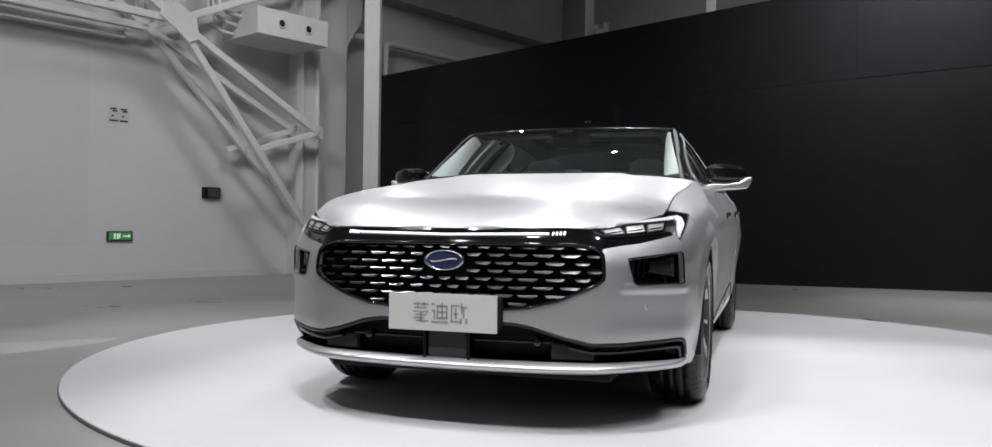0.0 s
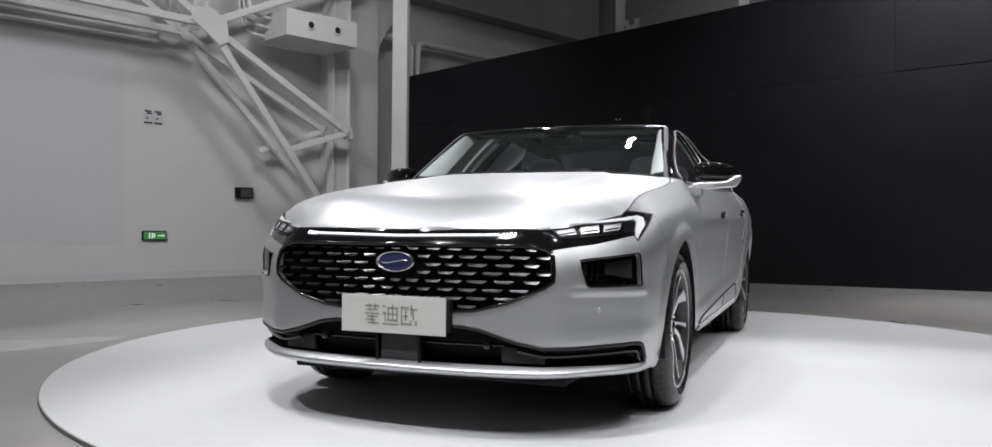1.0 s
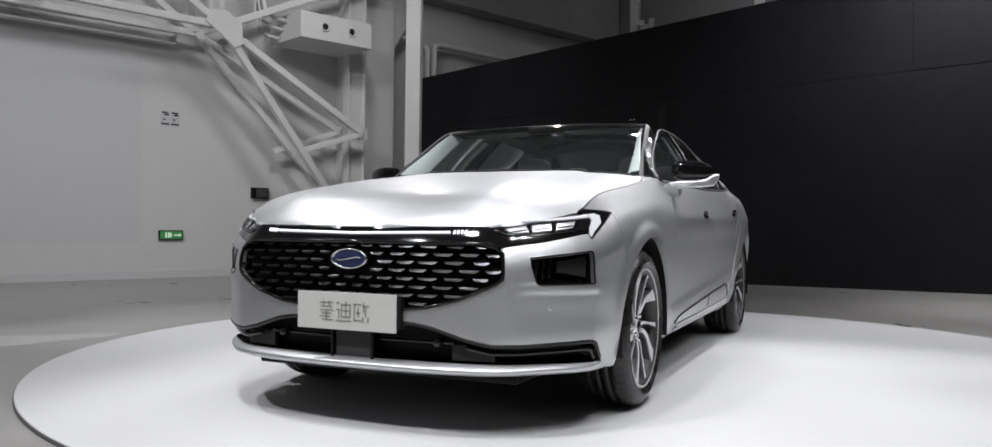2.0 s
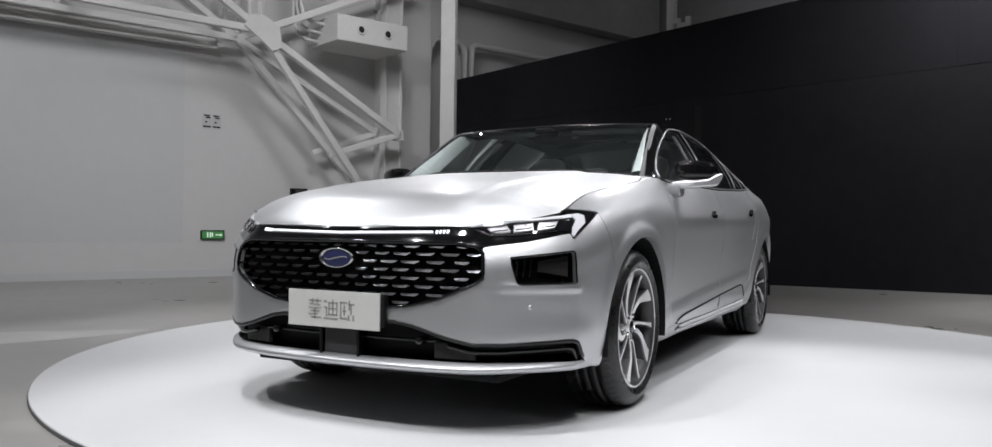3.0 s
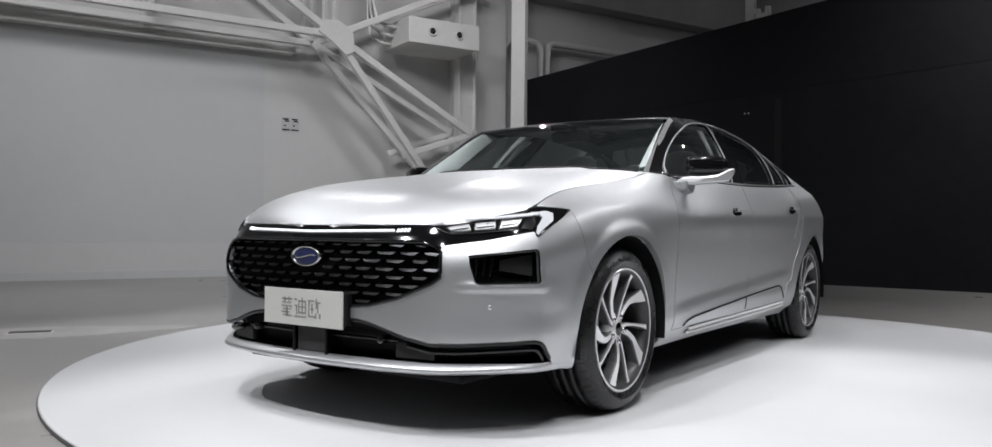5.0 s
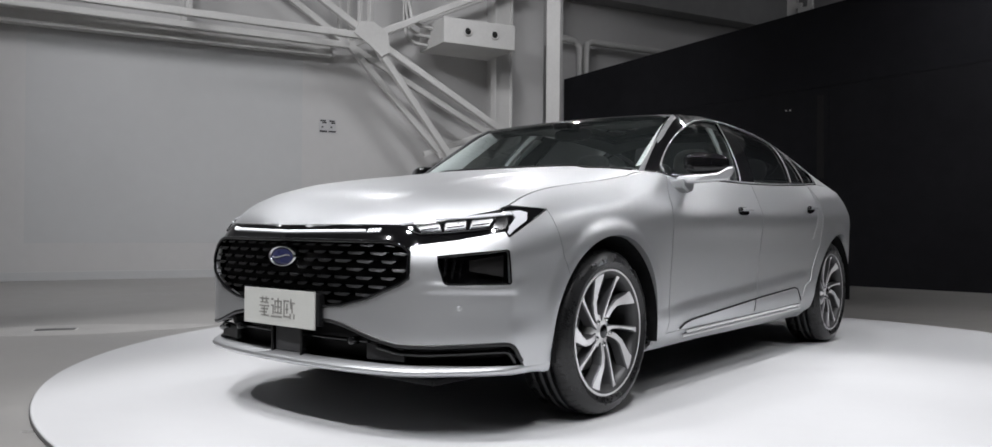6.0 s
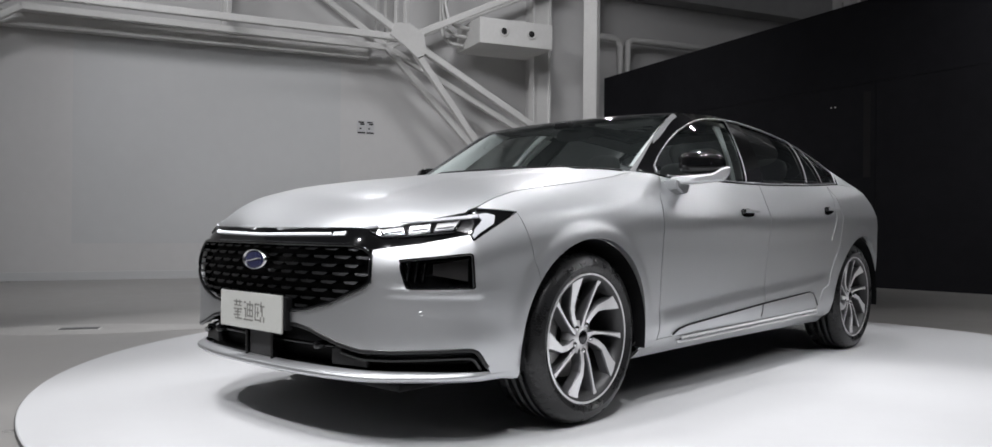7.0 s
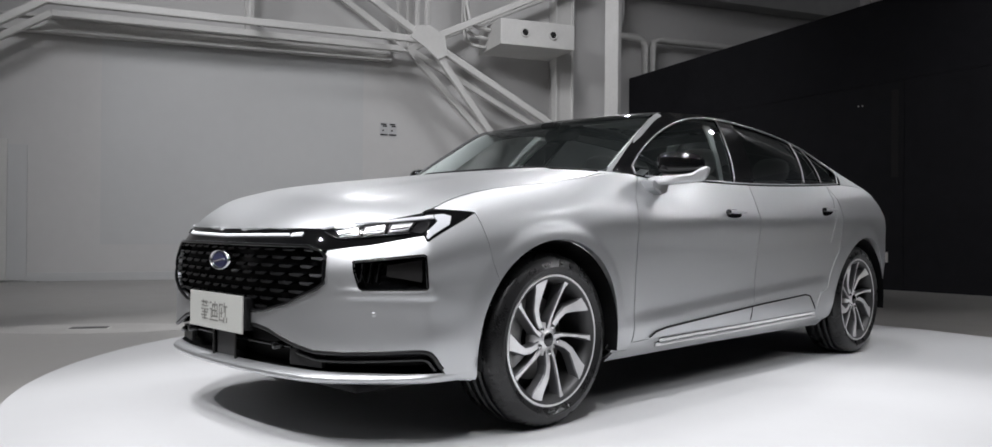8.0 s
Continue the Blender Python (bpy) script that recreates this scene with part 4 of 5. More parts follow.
dlo_top = spline([(1.466, 1.178), (1.43, 1.214), (1.376, 1.252), (1.25, 1.302), (1.08, 1.337), (0.85, 1.366), (0.62, 1.384), (0.276, 1.400), (-0.021, 1.386), (-0.237, 1.346), (-0.423, 1.287), (-0.556, 1.224), (-0.694, 1.143), (-0.79, 1.078)])
dlo = dlo_low + dlo_end + dlo_top
frame_loop = [(y, float(crest_z(y)) + 0.001) for y in np.linspace(-0.90, 1.372, 30)] + [(1.503, 1.153), (1.52, 1.168)] + [(y, float(hermite(RAIL_Y, RAIL_Z, y)[0]) - 0.001) for y in np.linspace(1.52, -0.91, 60)]
both_sides("window_frame", skin(frame_loop, lambda y, z: flank_pt(y, z), 0.03, [dlo]), GLOSS_BLACK)
pillar = [(y, float(crest_z(y)) + 0.001) for y in np.linspace(1.378, 2.25, 18)] + [(y, float(hermite(RAIL_Y, RAIL_Z, y)[0]) - 0.001) for y in np.linspace(2.2, 1.525, 14)] + [(1.525, 1.168), (1.508, 1.153)]
both_sides("rear_pillar", skin(pillar, lambda y, z: flank_pt(y, z, 0.002), 0.03), PAINT)


def flank_line(pts, out, n=60):
    p = np.array(pts, float)
    k = np.r_[0, np.cumsum(np.hypot(*np.diff(p, axis=0).T))]
    q = np.linspace(0, k[-1], n)
    return [Vector(v) for v in flank_pt(np.interp(q, k, p[:, 0]), np.interp(q, k, p[:, 1]), out)]


both_sides("window_trim", sweep(flank_line(dlo_low[1:] + dlo_end + dlo_top + [dlo_low[0]], 0.003, 220), 0.0048, 6), SATIN, None, "satin bright window surround")


def window(y0, y1, s0, s1, mat):
    lo = [(y, float(crest_z(y)) + 0.016) for y in np.linspace(y0, y1, 14)]
    top_y = np.array([q[0] for q in dlo_top[::-1]] + [1.475])
    top_zz = np.array([q[1] for q in dlo_top[::-1]] + [1.157])
    zt = lambda y: float(np.interp(y, top_y, top_zz))
    a0, a1 = y0, y1
    for _ in range(20):
        a0, a1 = y0 + s0 * (zt(a0) - lo[0][1]), y1 + s1 * (zt(a1) - lo[-1][1])
    hi = [(y, zt(y) - 0.001) for y in np.linspace(a1, a0, 22)]
    loop = lo + hi
    return skin(loop, lambda y, z: flank_pt(y, z, -0.010), 0.04, flange=0.004)


both_sides("front_window", window(-0.785, -0.014, 0.02, 0.56, SIDE_GLASS), SIDE_GLASS)
both_sides("rear_window", window(0.195, 0.795, 0.48, 1.05, PRIVACY), PRIVACY)
both_sides("quarter_window", window(0.812, 1.325, 1.05, 1.0, PRIVACY), PRIVACY)
post_b = [(-0.012, 1.031), (0.20, 1.031), (0.30, 1.21), (0.365, 1.391), (0.188, 1.391)]
both_sides("centre_pillar", skin(post_b, lambda y, z: flank_pt(y, z, -0.003), 0.03), GLOSS_BLACK)
both_sides("pillar_trim", sweep(flank_line(spline([(-0.014, 1.030), (0.019, 1.075), (0.110, 1.257), (0.187, 1.392)]), 0.001, 24), 0.0036, 6), SATIN, None, "slim bright pillar strip")
both_sides("pillar_trim", sweep(flank_line([(0.801, 1.060), (0.928, 1.210), (1.072, 1.336)], 0.001, 20), 0.0060, 6, flat=0.5), STRIP, None, "slim satin pillar strip")
both_sides("pillar_trim", sweep(flank_line([(1.032, 1.072), (1.142, 1.215), (1.215, 1.310)], 0.001, 20), 0.0040, 6), STRIP, None, "slim satin pillar strip")

# flat satin strip up the edge of the windscreen
def strip_edge(k, dx, dy, dz):
    x, y = 0.730 + (0.628 - 0.730) * k, -0.935 + 0.552 * k
    z = float(roof_pt(min(x / float(hermite(RAIL_Y, RAIL_X, y)[0]), 1.0), y)[0, 2])
    return Vector((x + dx, y + dy, z + dz))


strip = bmesh.new()
_edges = [[strip.verts.new(strip_edge(k, *d)) for k in np.linspace(0, 1, 14)] for d in ((-0.004, 0, -0.004), (0.002, -0.002, 0.003), (0.015, 0.007, -0.006), (0.019, 0.011, -0.014))]
for r0, r1 in zip(_edges, _edges[1:]):
    for k in range(13):
        strip.faces.new((r0[k], r0[k + 1], r1[k + 1], r1[k]))
bmesh.ops.recalc_face_normals(strip, faces=strip.faces)
both_sides("screen_strip", strip, STRIP, None, "satin silver strip along the windscreen edge")


# lamps and the gloss band between them
band_low = [(0, G_TOP + 0.003), (sx(0.52), G_TOP + 0.001), (sx(0.578), 0.703), (sx(0.603), 0.703), (0.648, 0.708), (0.700, 0.715), (0.776, 0.724), (0.876, 0.743), (0.930, 0.753), (0.960, 0.757), (0.970, 0.739), (0.981, 0.738), (1.000, 0.747), (1.068, 0.782), (sy(-1.870), 0.843)]


def band_top(s):
    """Upper edge of the lamps: the bonnet's edge, then level out to the tip."""
    k = np.clip((s - sy(-2.016)) / (sy(-1.868) - sy(-2.016)), 0, 1)
    return min(float(top_z(s)[0]) - 0.002, 0.8495 - 0.0055 * k)


band = band_low + [(s, band_top(s)) for s in np.linspace(sy(-1.878), 0, 60)]
part("lamp_band", skin(band, wall_off(-0.004), 0.016, flange=0.012, both=True, outward=(0, -1, 0.1)), GLOSS_BLACK, car, "gloss black band joining the headlamps")


def stuck_on(loop, out, thick, step=0.012):
    return skin(loop, wall_off(out), step, flange=thick)


STRIP_Z0, STRIP_Z1 = 0.744, 0.750
bar = wall_path([(0, STRIP_Z0 + 0.004), (sx(0.20), (STRIP_Z0 + STRIP_Z1) / 2 + 0.004), (sx(0.40), STRIP_Z1 + 0.004)], 0.001, 50)
bar = [Vector((-p.x, p.y, p.z)) for p in bar[:0:-1]] + bar
part("light_strip", sweep(bar, 0.0050, 10), BAR_LIT, car, "lit white light strip across the nose")
for k in range(4):
    a = 0.410 + 0.0145 * k
    both_sides("light_dash", stuck_on([(sx(a), STRIP_Z1 + 0.0006 * k), (sx(a + 0.008), STRIP_Z1 + 0.0006 * k), (sx(a + 0.010), STRIP_Z1 + 0.011 + 0.001 * k), (sx(a + 0.002), STRIP_Z1 + 0.011 + 0.001 * k)], 0.001, 0.006), BAR_LIT)


lamps = []
for side in (1, -1):
    lamp = new("headlamp")
    lamp.parent = car
    lamps.append(lamp)


def lamp_part(name, bm, mat, label=""):
    part(name, mirrored(bm), mat, lamps[1], label)
    part(name, bm, mat, lamps[0], label)


# three slanted cells, a short guide before them, and the hooked outer end
cells = [[(0.622, 0.770), (0.648, 0.751), (0.724, 0.757), (0.716, 0.784)], [(0.737, 0.786), (0.734, 0.757), (0.813, 0.765), (0.818, 0.795)], [(0.838, 0.796), (0.826, 0.765), (0.903, 0.774), (0.932, 0.805)]]
for c in cells:
    lamp_part("projector_cell", stuck_on(c, -0.002, 0.014), LAMP_CLEAR, "clear projector cell")
    lamp_part("cell_outline", sweep(wall_path(c + c[:1], 0.002, 40), 0.0022, 6), DARK_CHROME)
    m0 = [(c[0][0] * 0.35 + c[1][0] * 0.65 + 0.008, c[0][1] * 0.35 + c[1][1] * 0.65), (c[3][0] * 0.35 + c[2][0] * 0.65 - 0.008, c[3][1] * 0.35 + c[2][1] * 0.65)]
    lamp_part("cell_rib", sweep(wall_path(m0, 0.000, 12), 0.0024, 6), DARK_CHROME)
guide_top = [(0.700, 0.7985), (0.765, 0.804), (0.860, 0.814), (0.950, 0.8225), (1.026, 0.829)]
guide_low = [(1.026, 0.8175), (0.950, 0.8125), (0.860, 0.805), (0.765, 0.797), (0.700, 0.7935)]
lamp_part("light_guide", stuck_on(guide_top + guide_low, 0.0015, 0.006), LAMP_LIT, "slim white light guide over the cells")
lamp_part("light_guide", stuck_on([(0.545, 0.782), (0.556, 0.773), (0.604, 0.779), (0.612, 0.788)], 0.0015, 0.006), LAMP_LIT, "short white light guide")
hook = [(1.030, 0.829), (1.068, 0.833), (1.094, 0.825), (1.077, 0.797), (1.015, 0.765), (0.980, 0.744), (0.971, 0.753), (0.992, 0.775), (1.022, 0.797), (1.036, 0.809), (1.030, 0.818)]
lamp_part("light_hook", stuck_on(hook, 0.0015, 0.006), LAMP_LIT, "pale hooked end of the lamp")
lamp_part("lamp_step", stuck_on([(0.935, 0.797), (0.915, 0.768), (0.955, 0.764), (1.005, 0.797), (1.015, 0.812), (0.970, 0.810)], -0.001, 0.008), ROOF_BLACK, "dark gloss step beside the cells")
lamp_part("lower_bezel", sweep(wall_path([(0.575, 0.766), (0.640, 0.744), (0.730, 0.748), (0.83, 0.757), (0.910, 0.765)], 0.001, 40), 0.0026, 6), DARK_CHROME)

# grille: sunken black mesh wall, frame and rows of small bright tongues
grille = new("grille")
grille.parent = car
gin = [(min(s, sx(0.596)), z) for s, z in grille_edge]
part("grille_back", skin(gin, wall_off(-0.045), 0.03, flange=0, both=True, outward=(0, -1, 0)), MATT_BLACK, grille)
side_wall = bmesh.new()
_g = np.array(refine(grille_edge, 0.02)[:-1])
_g = _g[: int(np.argmax(_g[:, 0] * 0 + (np.arange(len(_g)) > 0) * (_g[:, 0] < 1e-6))) or len(_g)]
for sgn in (1, -1):
    fr, bk = wall_off(0.003)(_g[:, 0], _g[:, 1]), wall_off(-0.05)(_g[:, 0], _g[:, 1])
    a = [side_wall.verts.new((sgn * p[0], p[1], p[2])) for p in fr]
    b = [side_wall.verts.new((sgn * p[0], p[1], p[2])) for p in bk]
    for i in range(len(a) - 1):
        side_wall.faces.new((a[i], a[i + 1], b[i + 1], b[i]))
bmesh.ops.recalc_face_normals(side_wall, faces=side_wall.faces)
part("grille_frame", side_wall, GLOSS_BLACK, grille, "gloss black grille surround")
rim_path = [Vector(p) for p in wall_off(0.001)(_g[:, 0], _g[:, 1])]
rim_path = [Vector((-p.x, p.y, p.z)) for p in rim_path[::-1]] + rim_path[1:]
part("grille_rim", sweep(rim_path, 0.007, 8), GLOSS_BLACK, grille)


def tongue(w):
    """One small tongue of the grille: a bright shelf with a bevelled nose and a darker keel below."""
    bm = bmesh.new()
    h = 0.0055
    front = [(-w / 2, h), (w / 2, h), (w / 2 - 0.006, -h * 0.2), (w * 0.26, -h), (-w * 0.26, -h), (-w / 2 + 0.006, -h * 0.2)]
    f = [bm.verts.new((x, -0.008 + (0.006 if z > 0 else 0), z)) for x, z in front]
    b = [bm.verts.new((x, 0.045, z * 0.9)) for x, z in front]
    bm.faces.new(f)
    for i in range(6):
        bm.faces.new((f[i], f[(i + 1) % 6], b[(i + 1) % 6], b[i]))
    bmesh.ops.recalc_face_normals(bm, faces=bm.faces)
    me = bpy.data.meshes.new("grille_tongue")
    bm.to_mesh(me)
    bm.free()
    me.materials.append(DARK_CHROME)
    return me


gpoly = np.array([(-s, z) for s, z in grille_edge[::-1]] + list(grille_edge))
ACROSS = (0, 0.036, 0.072, 0.116, 0.153, 0.203, 0.235, 0.288, 0.326, 0.385, 0.428, 0.484, 0.530, 0.575, 0.62)  # half steps out from the middle
tongues = [tongue(w) for w in (0.053, 0.058, 0.066, 0.074, 0.080, 0.076, 0.060)]
for r in range(8):
    z = 0.7045 - 0.0306 * r
    for q in range(-13, 14):
        if (q + r) % 2:
            continue
        s = math.copysign(ACROSS[abs(q)], q)
        w = (0.053, 0.058, 0.066, 0.074, 0.080, 0.076, 0.060)[min(6, abs(q) // 2)] / 2 - 0.004
        if not inside(gpoly, [(s - w, z - 0.004), (s + w, z - 0.004), (s, z + 0.004), (s - w * 0.5, z - 0.008), (s + w * 0.5, z - 0.008)]).all():
            continue
        if math.hypot(s / 0.098, (z - 0.651) / 0.052) < 1:
            continue
        p = Vector(wall_off(-0.010)(abs(s), z)[0])
        d = _catmull(np.array([abs(s) + 0.01]))[0] - _catmull(np.array([max(abs(s) - 0.01, 0)]))[0]
        ang = math.atan2(d[1], d[0])
        if s < 0:
            p.x, ang = -p.x, -ang
        shared("grille_tongue", tongues[min(6, abs(q) // 2)], grille, Matrix.Translation(p) @ Matrix.Rotation(ang, 4, "Z"))

# blank oval badge
badge = new("badge")
badge.parent = car
bm = lathe([(0, 0.014), (0.6, 0.0135), (0.84, 0.012), (0.88, 0.010)], 48, "Z")
bmesh.ops.transform(bm, matrix=Matrix.Translation((0, -2.412, 0.651)) @ Matrix.Rotation(radians(90), 4, "X") @ Matrix.Diagonal((0.083, 0.040, 1, 1)), verts=bm.verts)
part("enamel", bm, BADGE_BLUE, badge, "blank dark blue oval enamel")
bm = lathe([(0.84, 0.012), (0.90, 0.018), (0.97, 0.016), (1.0, 0.006), (1.0, -0.03)], 48, "Z")
bmesh.ops.transform(bm, matrix=Matrix.Translation((0, -2.412, 0.651)) @ Matrix.Rotation(radians(90), 4, "X") @ Matrix.Diagonal((0.083, 0.040, 1, 1)), verts=bm.verts)
part("ring", bm, CHROME, badge, "chrome oval ring")
swoosh = [(0.055 * math.cos(a), 0.006 * math.sin(a * 2.0)) for a in np.linspace(0.2, math.pi - 0.2, 16)]
part("mark", sweep([(x, -2.4270, 0.651 + z) for x, z in swoosh], 0.003, 6, up=(0, 1, 0)), CHROME, badge, "plain silver mark")

# intake under the bumper
intake = new("lower_intake")
intake.parent = car
LIP_Z = 0.272
in_low = [(sy(-2.020), 0.288), (sy(-2.06), 0.284), (sx(0.80), 0.280), (sx(0.60), 0.276), (0, LIP_Z)]
in_loop = intake_top + in_low
part("intake_back", skin(in_loop, wall_off(-0.075), 0.03, flange=0, both=True, outward=(0, -1, 0)), MATT_BLACK, intake)
tw = bmesh.new()
_t = np.array(wall_path(intake_top, 0.001, 60))
_tb = np.array(wall_path(intake_top, -0.08, 60))
for sgn in (1, -1):
    a = [tw.verts.new((sgn * p[0], p[1], p[2])) for p in _t]
    b = [tw.verts.new((sgn * p[0], p[1], p[2])) for p in _tb]
    for i in range(len(a) - 1):
        tw.faces.new((a[i], a[i + 1], b[i + 1], b[i]))
bmesh.ops.recalc_face_normals(tw, faces=tw.faces)
part("intake_roof", tw, GLOSS_BLACK, intake)
edge = wall_path(intake_top + [in_low[0]], -0.005, 70)
edge = [Vector((-p.x, p.y, p.z)) for p in edge[::-1]] + edge[1:]
part("intake_rim", sweep(edge, 0.009, 10), SATIN_BLACK, intake, "black rim of the lower intake")
for out, dz, r in ((-0.022, 0.034, 0.010),):
    lower = wall_path([(s, z - dz) for s, z in intake_top[3:]], out, 50)
    both_sides("intake_blade", sweep(lower, r, 8), GLOSS_BLACK, intake)
bar = wall_path([(0, 0.345), (sx(0.42), 0.345)], -0.04, 30)
bar = [Vector((-p.x, p.y, p.z)) for p in bar[::-1]] + bar[1:]
part("intake_bar", sweep(bar, 0.007, 8), GLOSS_BLACK, intake)
part("radar_cover", box((-0.075, -2.395, 0.278), (0.085, -2.36, 0.390), bevel=0.008), material("grey_radar_cover", (0.042, 0.042, 0.044), 0.3, vary=0.1), intake, "smooth dark grey radar cover")
for x in (-0.085, 0.095):
    part("intake_rib", box((x - 0.006, -2.405, 0.272), (x + 0.006, -2.35, 0.40), bevel=0.003), GLOSS_BLACK, intake)
for x in (-0.33, 0.36):
    yy = float(wall_pt(sx(abs(x)), 0.35)[0][1]) + 0.015
    s = part("parking_sensor", lathe([(0, 0.012), (0.012, 0.012), (0.0145, 0.009), (0.0145, -0.04)], 20, "Z"), GLOSS_BLACK, intake)
    s.matrix_basis = Matrix.Translation((x, yy, 0.352)) @ Matrix.Rotation(radians(90), 4, "X")
for x0, x1 in ((0.40, 0.56), (-0.56, -0.40)):
    c = abs((x0 + x1) / 2)
    yy = float(wall_pt(sx(c), 0.31)[0][1]) + 0.045
    b_ = part("blank_cover", box((-0.08, -0.01, 0.285), (0.08, 0.01, 0.345), bevel=0.004), material("grey_blank_cover", (0.022, 0.022, 0.023), 0.35, vary=0.1), intake)
    b_.matrix_basis = Matrix.Translation(((x0 + x1) / 2, yy, 0)) @ Matrix.Rotation(math.copysign(0.22, x0), 4, "Z")


eye_s, eye_z = 0.788, 0.482
sensor_m = Matrix.Translation(Vector(wall_off(0.0)(eye_s, eye_z)[0])) @ Vector(wall_normal(np.array([eye_s]), np.array([eye_z]))[0]).to_track_quat("Z", "Y").to_matrix().to_4x4()
dot = lathe([(0, 0.0004), (0.0088, 0.0004), (0.0095, -0.0006), (0.0095, -0.01)], 20, "Z")
bmesh.ops.transform(dot, matrix=sensor_m, verts=dot.verts)
both_sides("bumper_sensor", dot, PAINT)


# silver lip along the foot of the bumper
def lip_path(out, z_mid, z_end, n=70):
    s = np.linspace(0, sy(-1.885), n)
    k = s / s[-1]
    z = z_mid + (z_end - z_mid) * k ** 2
    o = np.where(out > 0, np.maximum(out * np.clip(1 - (k / 0.90) ** 3, 0, 1), 0.001), out * (1 - k ** 5))
    return np.array([wall_off(d)(a, b)[0] for a, b, d in zip(s, z, o)])


lip = bmesh.new()
rows = [lip_path(-0.012, 0.277, 0.270), lip_path(0.026, 0.270, 0.264), lip_path(0.036, 0.263, 0.257), lip_path(0.033, 0.255, 0.250), lip_path(0.006, 0.236, 0.242), lip_path(-0.06, 0.219, 0.232)]
for sgn in (1, -1):
    vr = [[lip.verts.new((sgn * p[0], p[1], p[2])) for p in r] for r in rows]
    for i in range(len(rows) - 1):
        for k in range(len(vr[0]) - 1):
            lip.faces.new((vr[i][k], vr[i][k + 1], vr[i + 1][k + 1], vr[i + 1][k]))
bmesh.ops.remove_doubles(lip, verts=lip.verts, dist=1e-4)
bmesh.ops.recalc_face_normals(lip, faces=lip.faces)
part("bumper_lip", lip, PAINT, car, "silver lip along the foot of the bumper", smooth=True)
chin = bmesh.new()
rows = [lip_path(-0.03, 0.236, 0.252), lip_path(-0.08, 0.220, 0.250), lip_path(-0.16, 0.208, 0.248), lip_path(-0.35, 0.204, 0.246)]
for sgn in (1, -1):
    vr = [[chin.verts.new((sgn * max(p[0], 0), p[1], p[2])) for p in r] for r in rows]
    for i in range(len(rows) - 1):
        for k in range(len(vr[0]) - 1):
            chin.faces.new((vr[i][k], vr[i][k + 1], vr[i + 1][k + 1], vr[i + 1][k]))
bmesh.ops.remove_doubles(chin, verts=chin.verts, dist=1e-4)
bmesh.ops.recalc_face_normals(chin, faces=chin.faces)
part("chin", chin, MATT_BLACK, car, "dark plastic under the bumper lip", smooth=True)

# side vents in the bumper corners
vent_back = skin(fog, wall_off(-0.055), 0.02, flange=0)
vents = []
for side in (1, -1):
    v = new("corner_vent")
    v.parent = car
    vents.append(v)


def vent_part(name, bm, mat, label=""):
    part(name, mirrored(bm), mat, vents[1], label)
    part(name, bm, mat, vents[0], label)


vent_part("vent_back", vent_back, GLOSS_BLACK)
vw = bmesh.new()
fl = np.array(refine(fog, 0.02))
fa, fb = wall_off(0.002)(fl[:, 0], fl[:, 1]), wall_off(-0.058)(fl[:, 0], fl[:, 1])
a, b = [vw.verts.new(p) for p in fa], [vw.verts.new(p) for p in fb]
for i in range(len(a)):
    j = (i + 1) % len(a)
    vw.faces.new((a[i], a[j], b[j], b[i]))
bmesh.ops.recalc_face_normals(vw, faces=vw.faces)
vent_part("vent_wall", vw, GLOSS_BLACK)
vent_part("vent_rim", sweep([Vector(p) for p in fa], 0.0035, 6, closed=True), GLOSS_BLACK)
f_s0, f_s1 = fog[0][0], fog[1][0]
lens_loop = [(f_s0 + (f_s1 - f_s0) * 0.46, 0.656), (f_s0 + (f_s1 - f_s0) * 0.985, 0.676), (f_s0 + (f_s1 - f_s0) * 0.985, 0.592), (f_s0 + (f_s1 - f_s0) * 0.46, 0.612)]
vent_part("vent_lens", skin(lens_loop, wall_off(-0.034), 0.02, flange=0.01), material("smoked_reflector", (0.030, 0.029, 0.029), 0.18, 0, 0.6, vary=0.15), "smoked reflector lens")
for k in range(3):
    s0 = f_s0 + (f_s1 - f_s0) * (0.10 + 0.11 * k)
    vent_part("vent_fin", sweep(wall_path([(s0, 0.590), (s0 + 0.006, 0.670)], -0.02 - 0.006 * k, 10), 0.009, 6, flat=0.5), GLOSS_BLACK)

# blank display plate with plain marks
plate = new("display_plate")
plate.parent = car
part("plate", box((-0.22, -2.441, 0.382), (0.22, -2.434, 0.523), bevel=0.002), PLATE_FACE, plate, "pale grey blank display plate")
part("bracket", box((-0.17, -2.434, 0.395), (0.234, -2.40, 0.517), bevel=0.006), MATT_BLACK, plate)
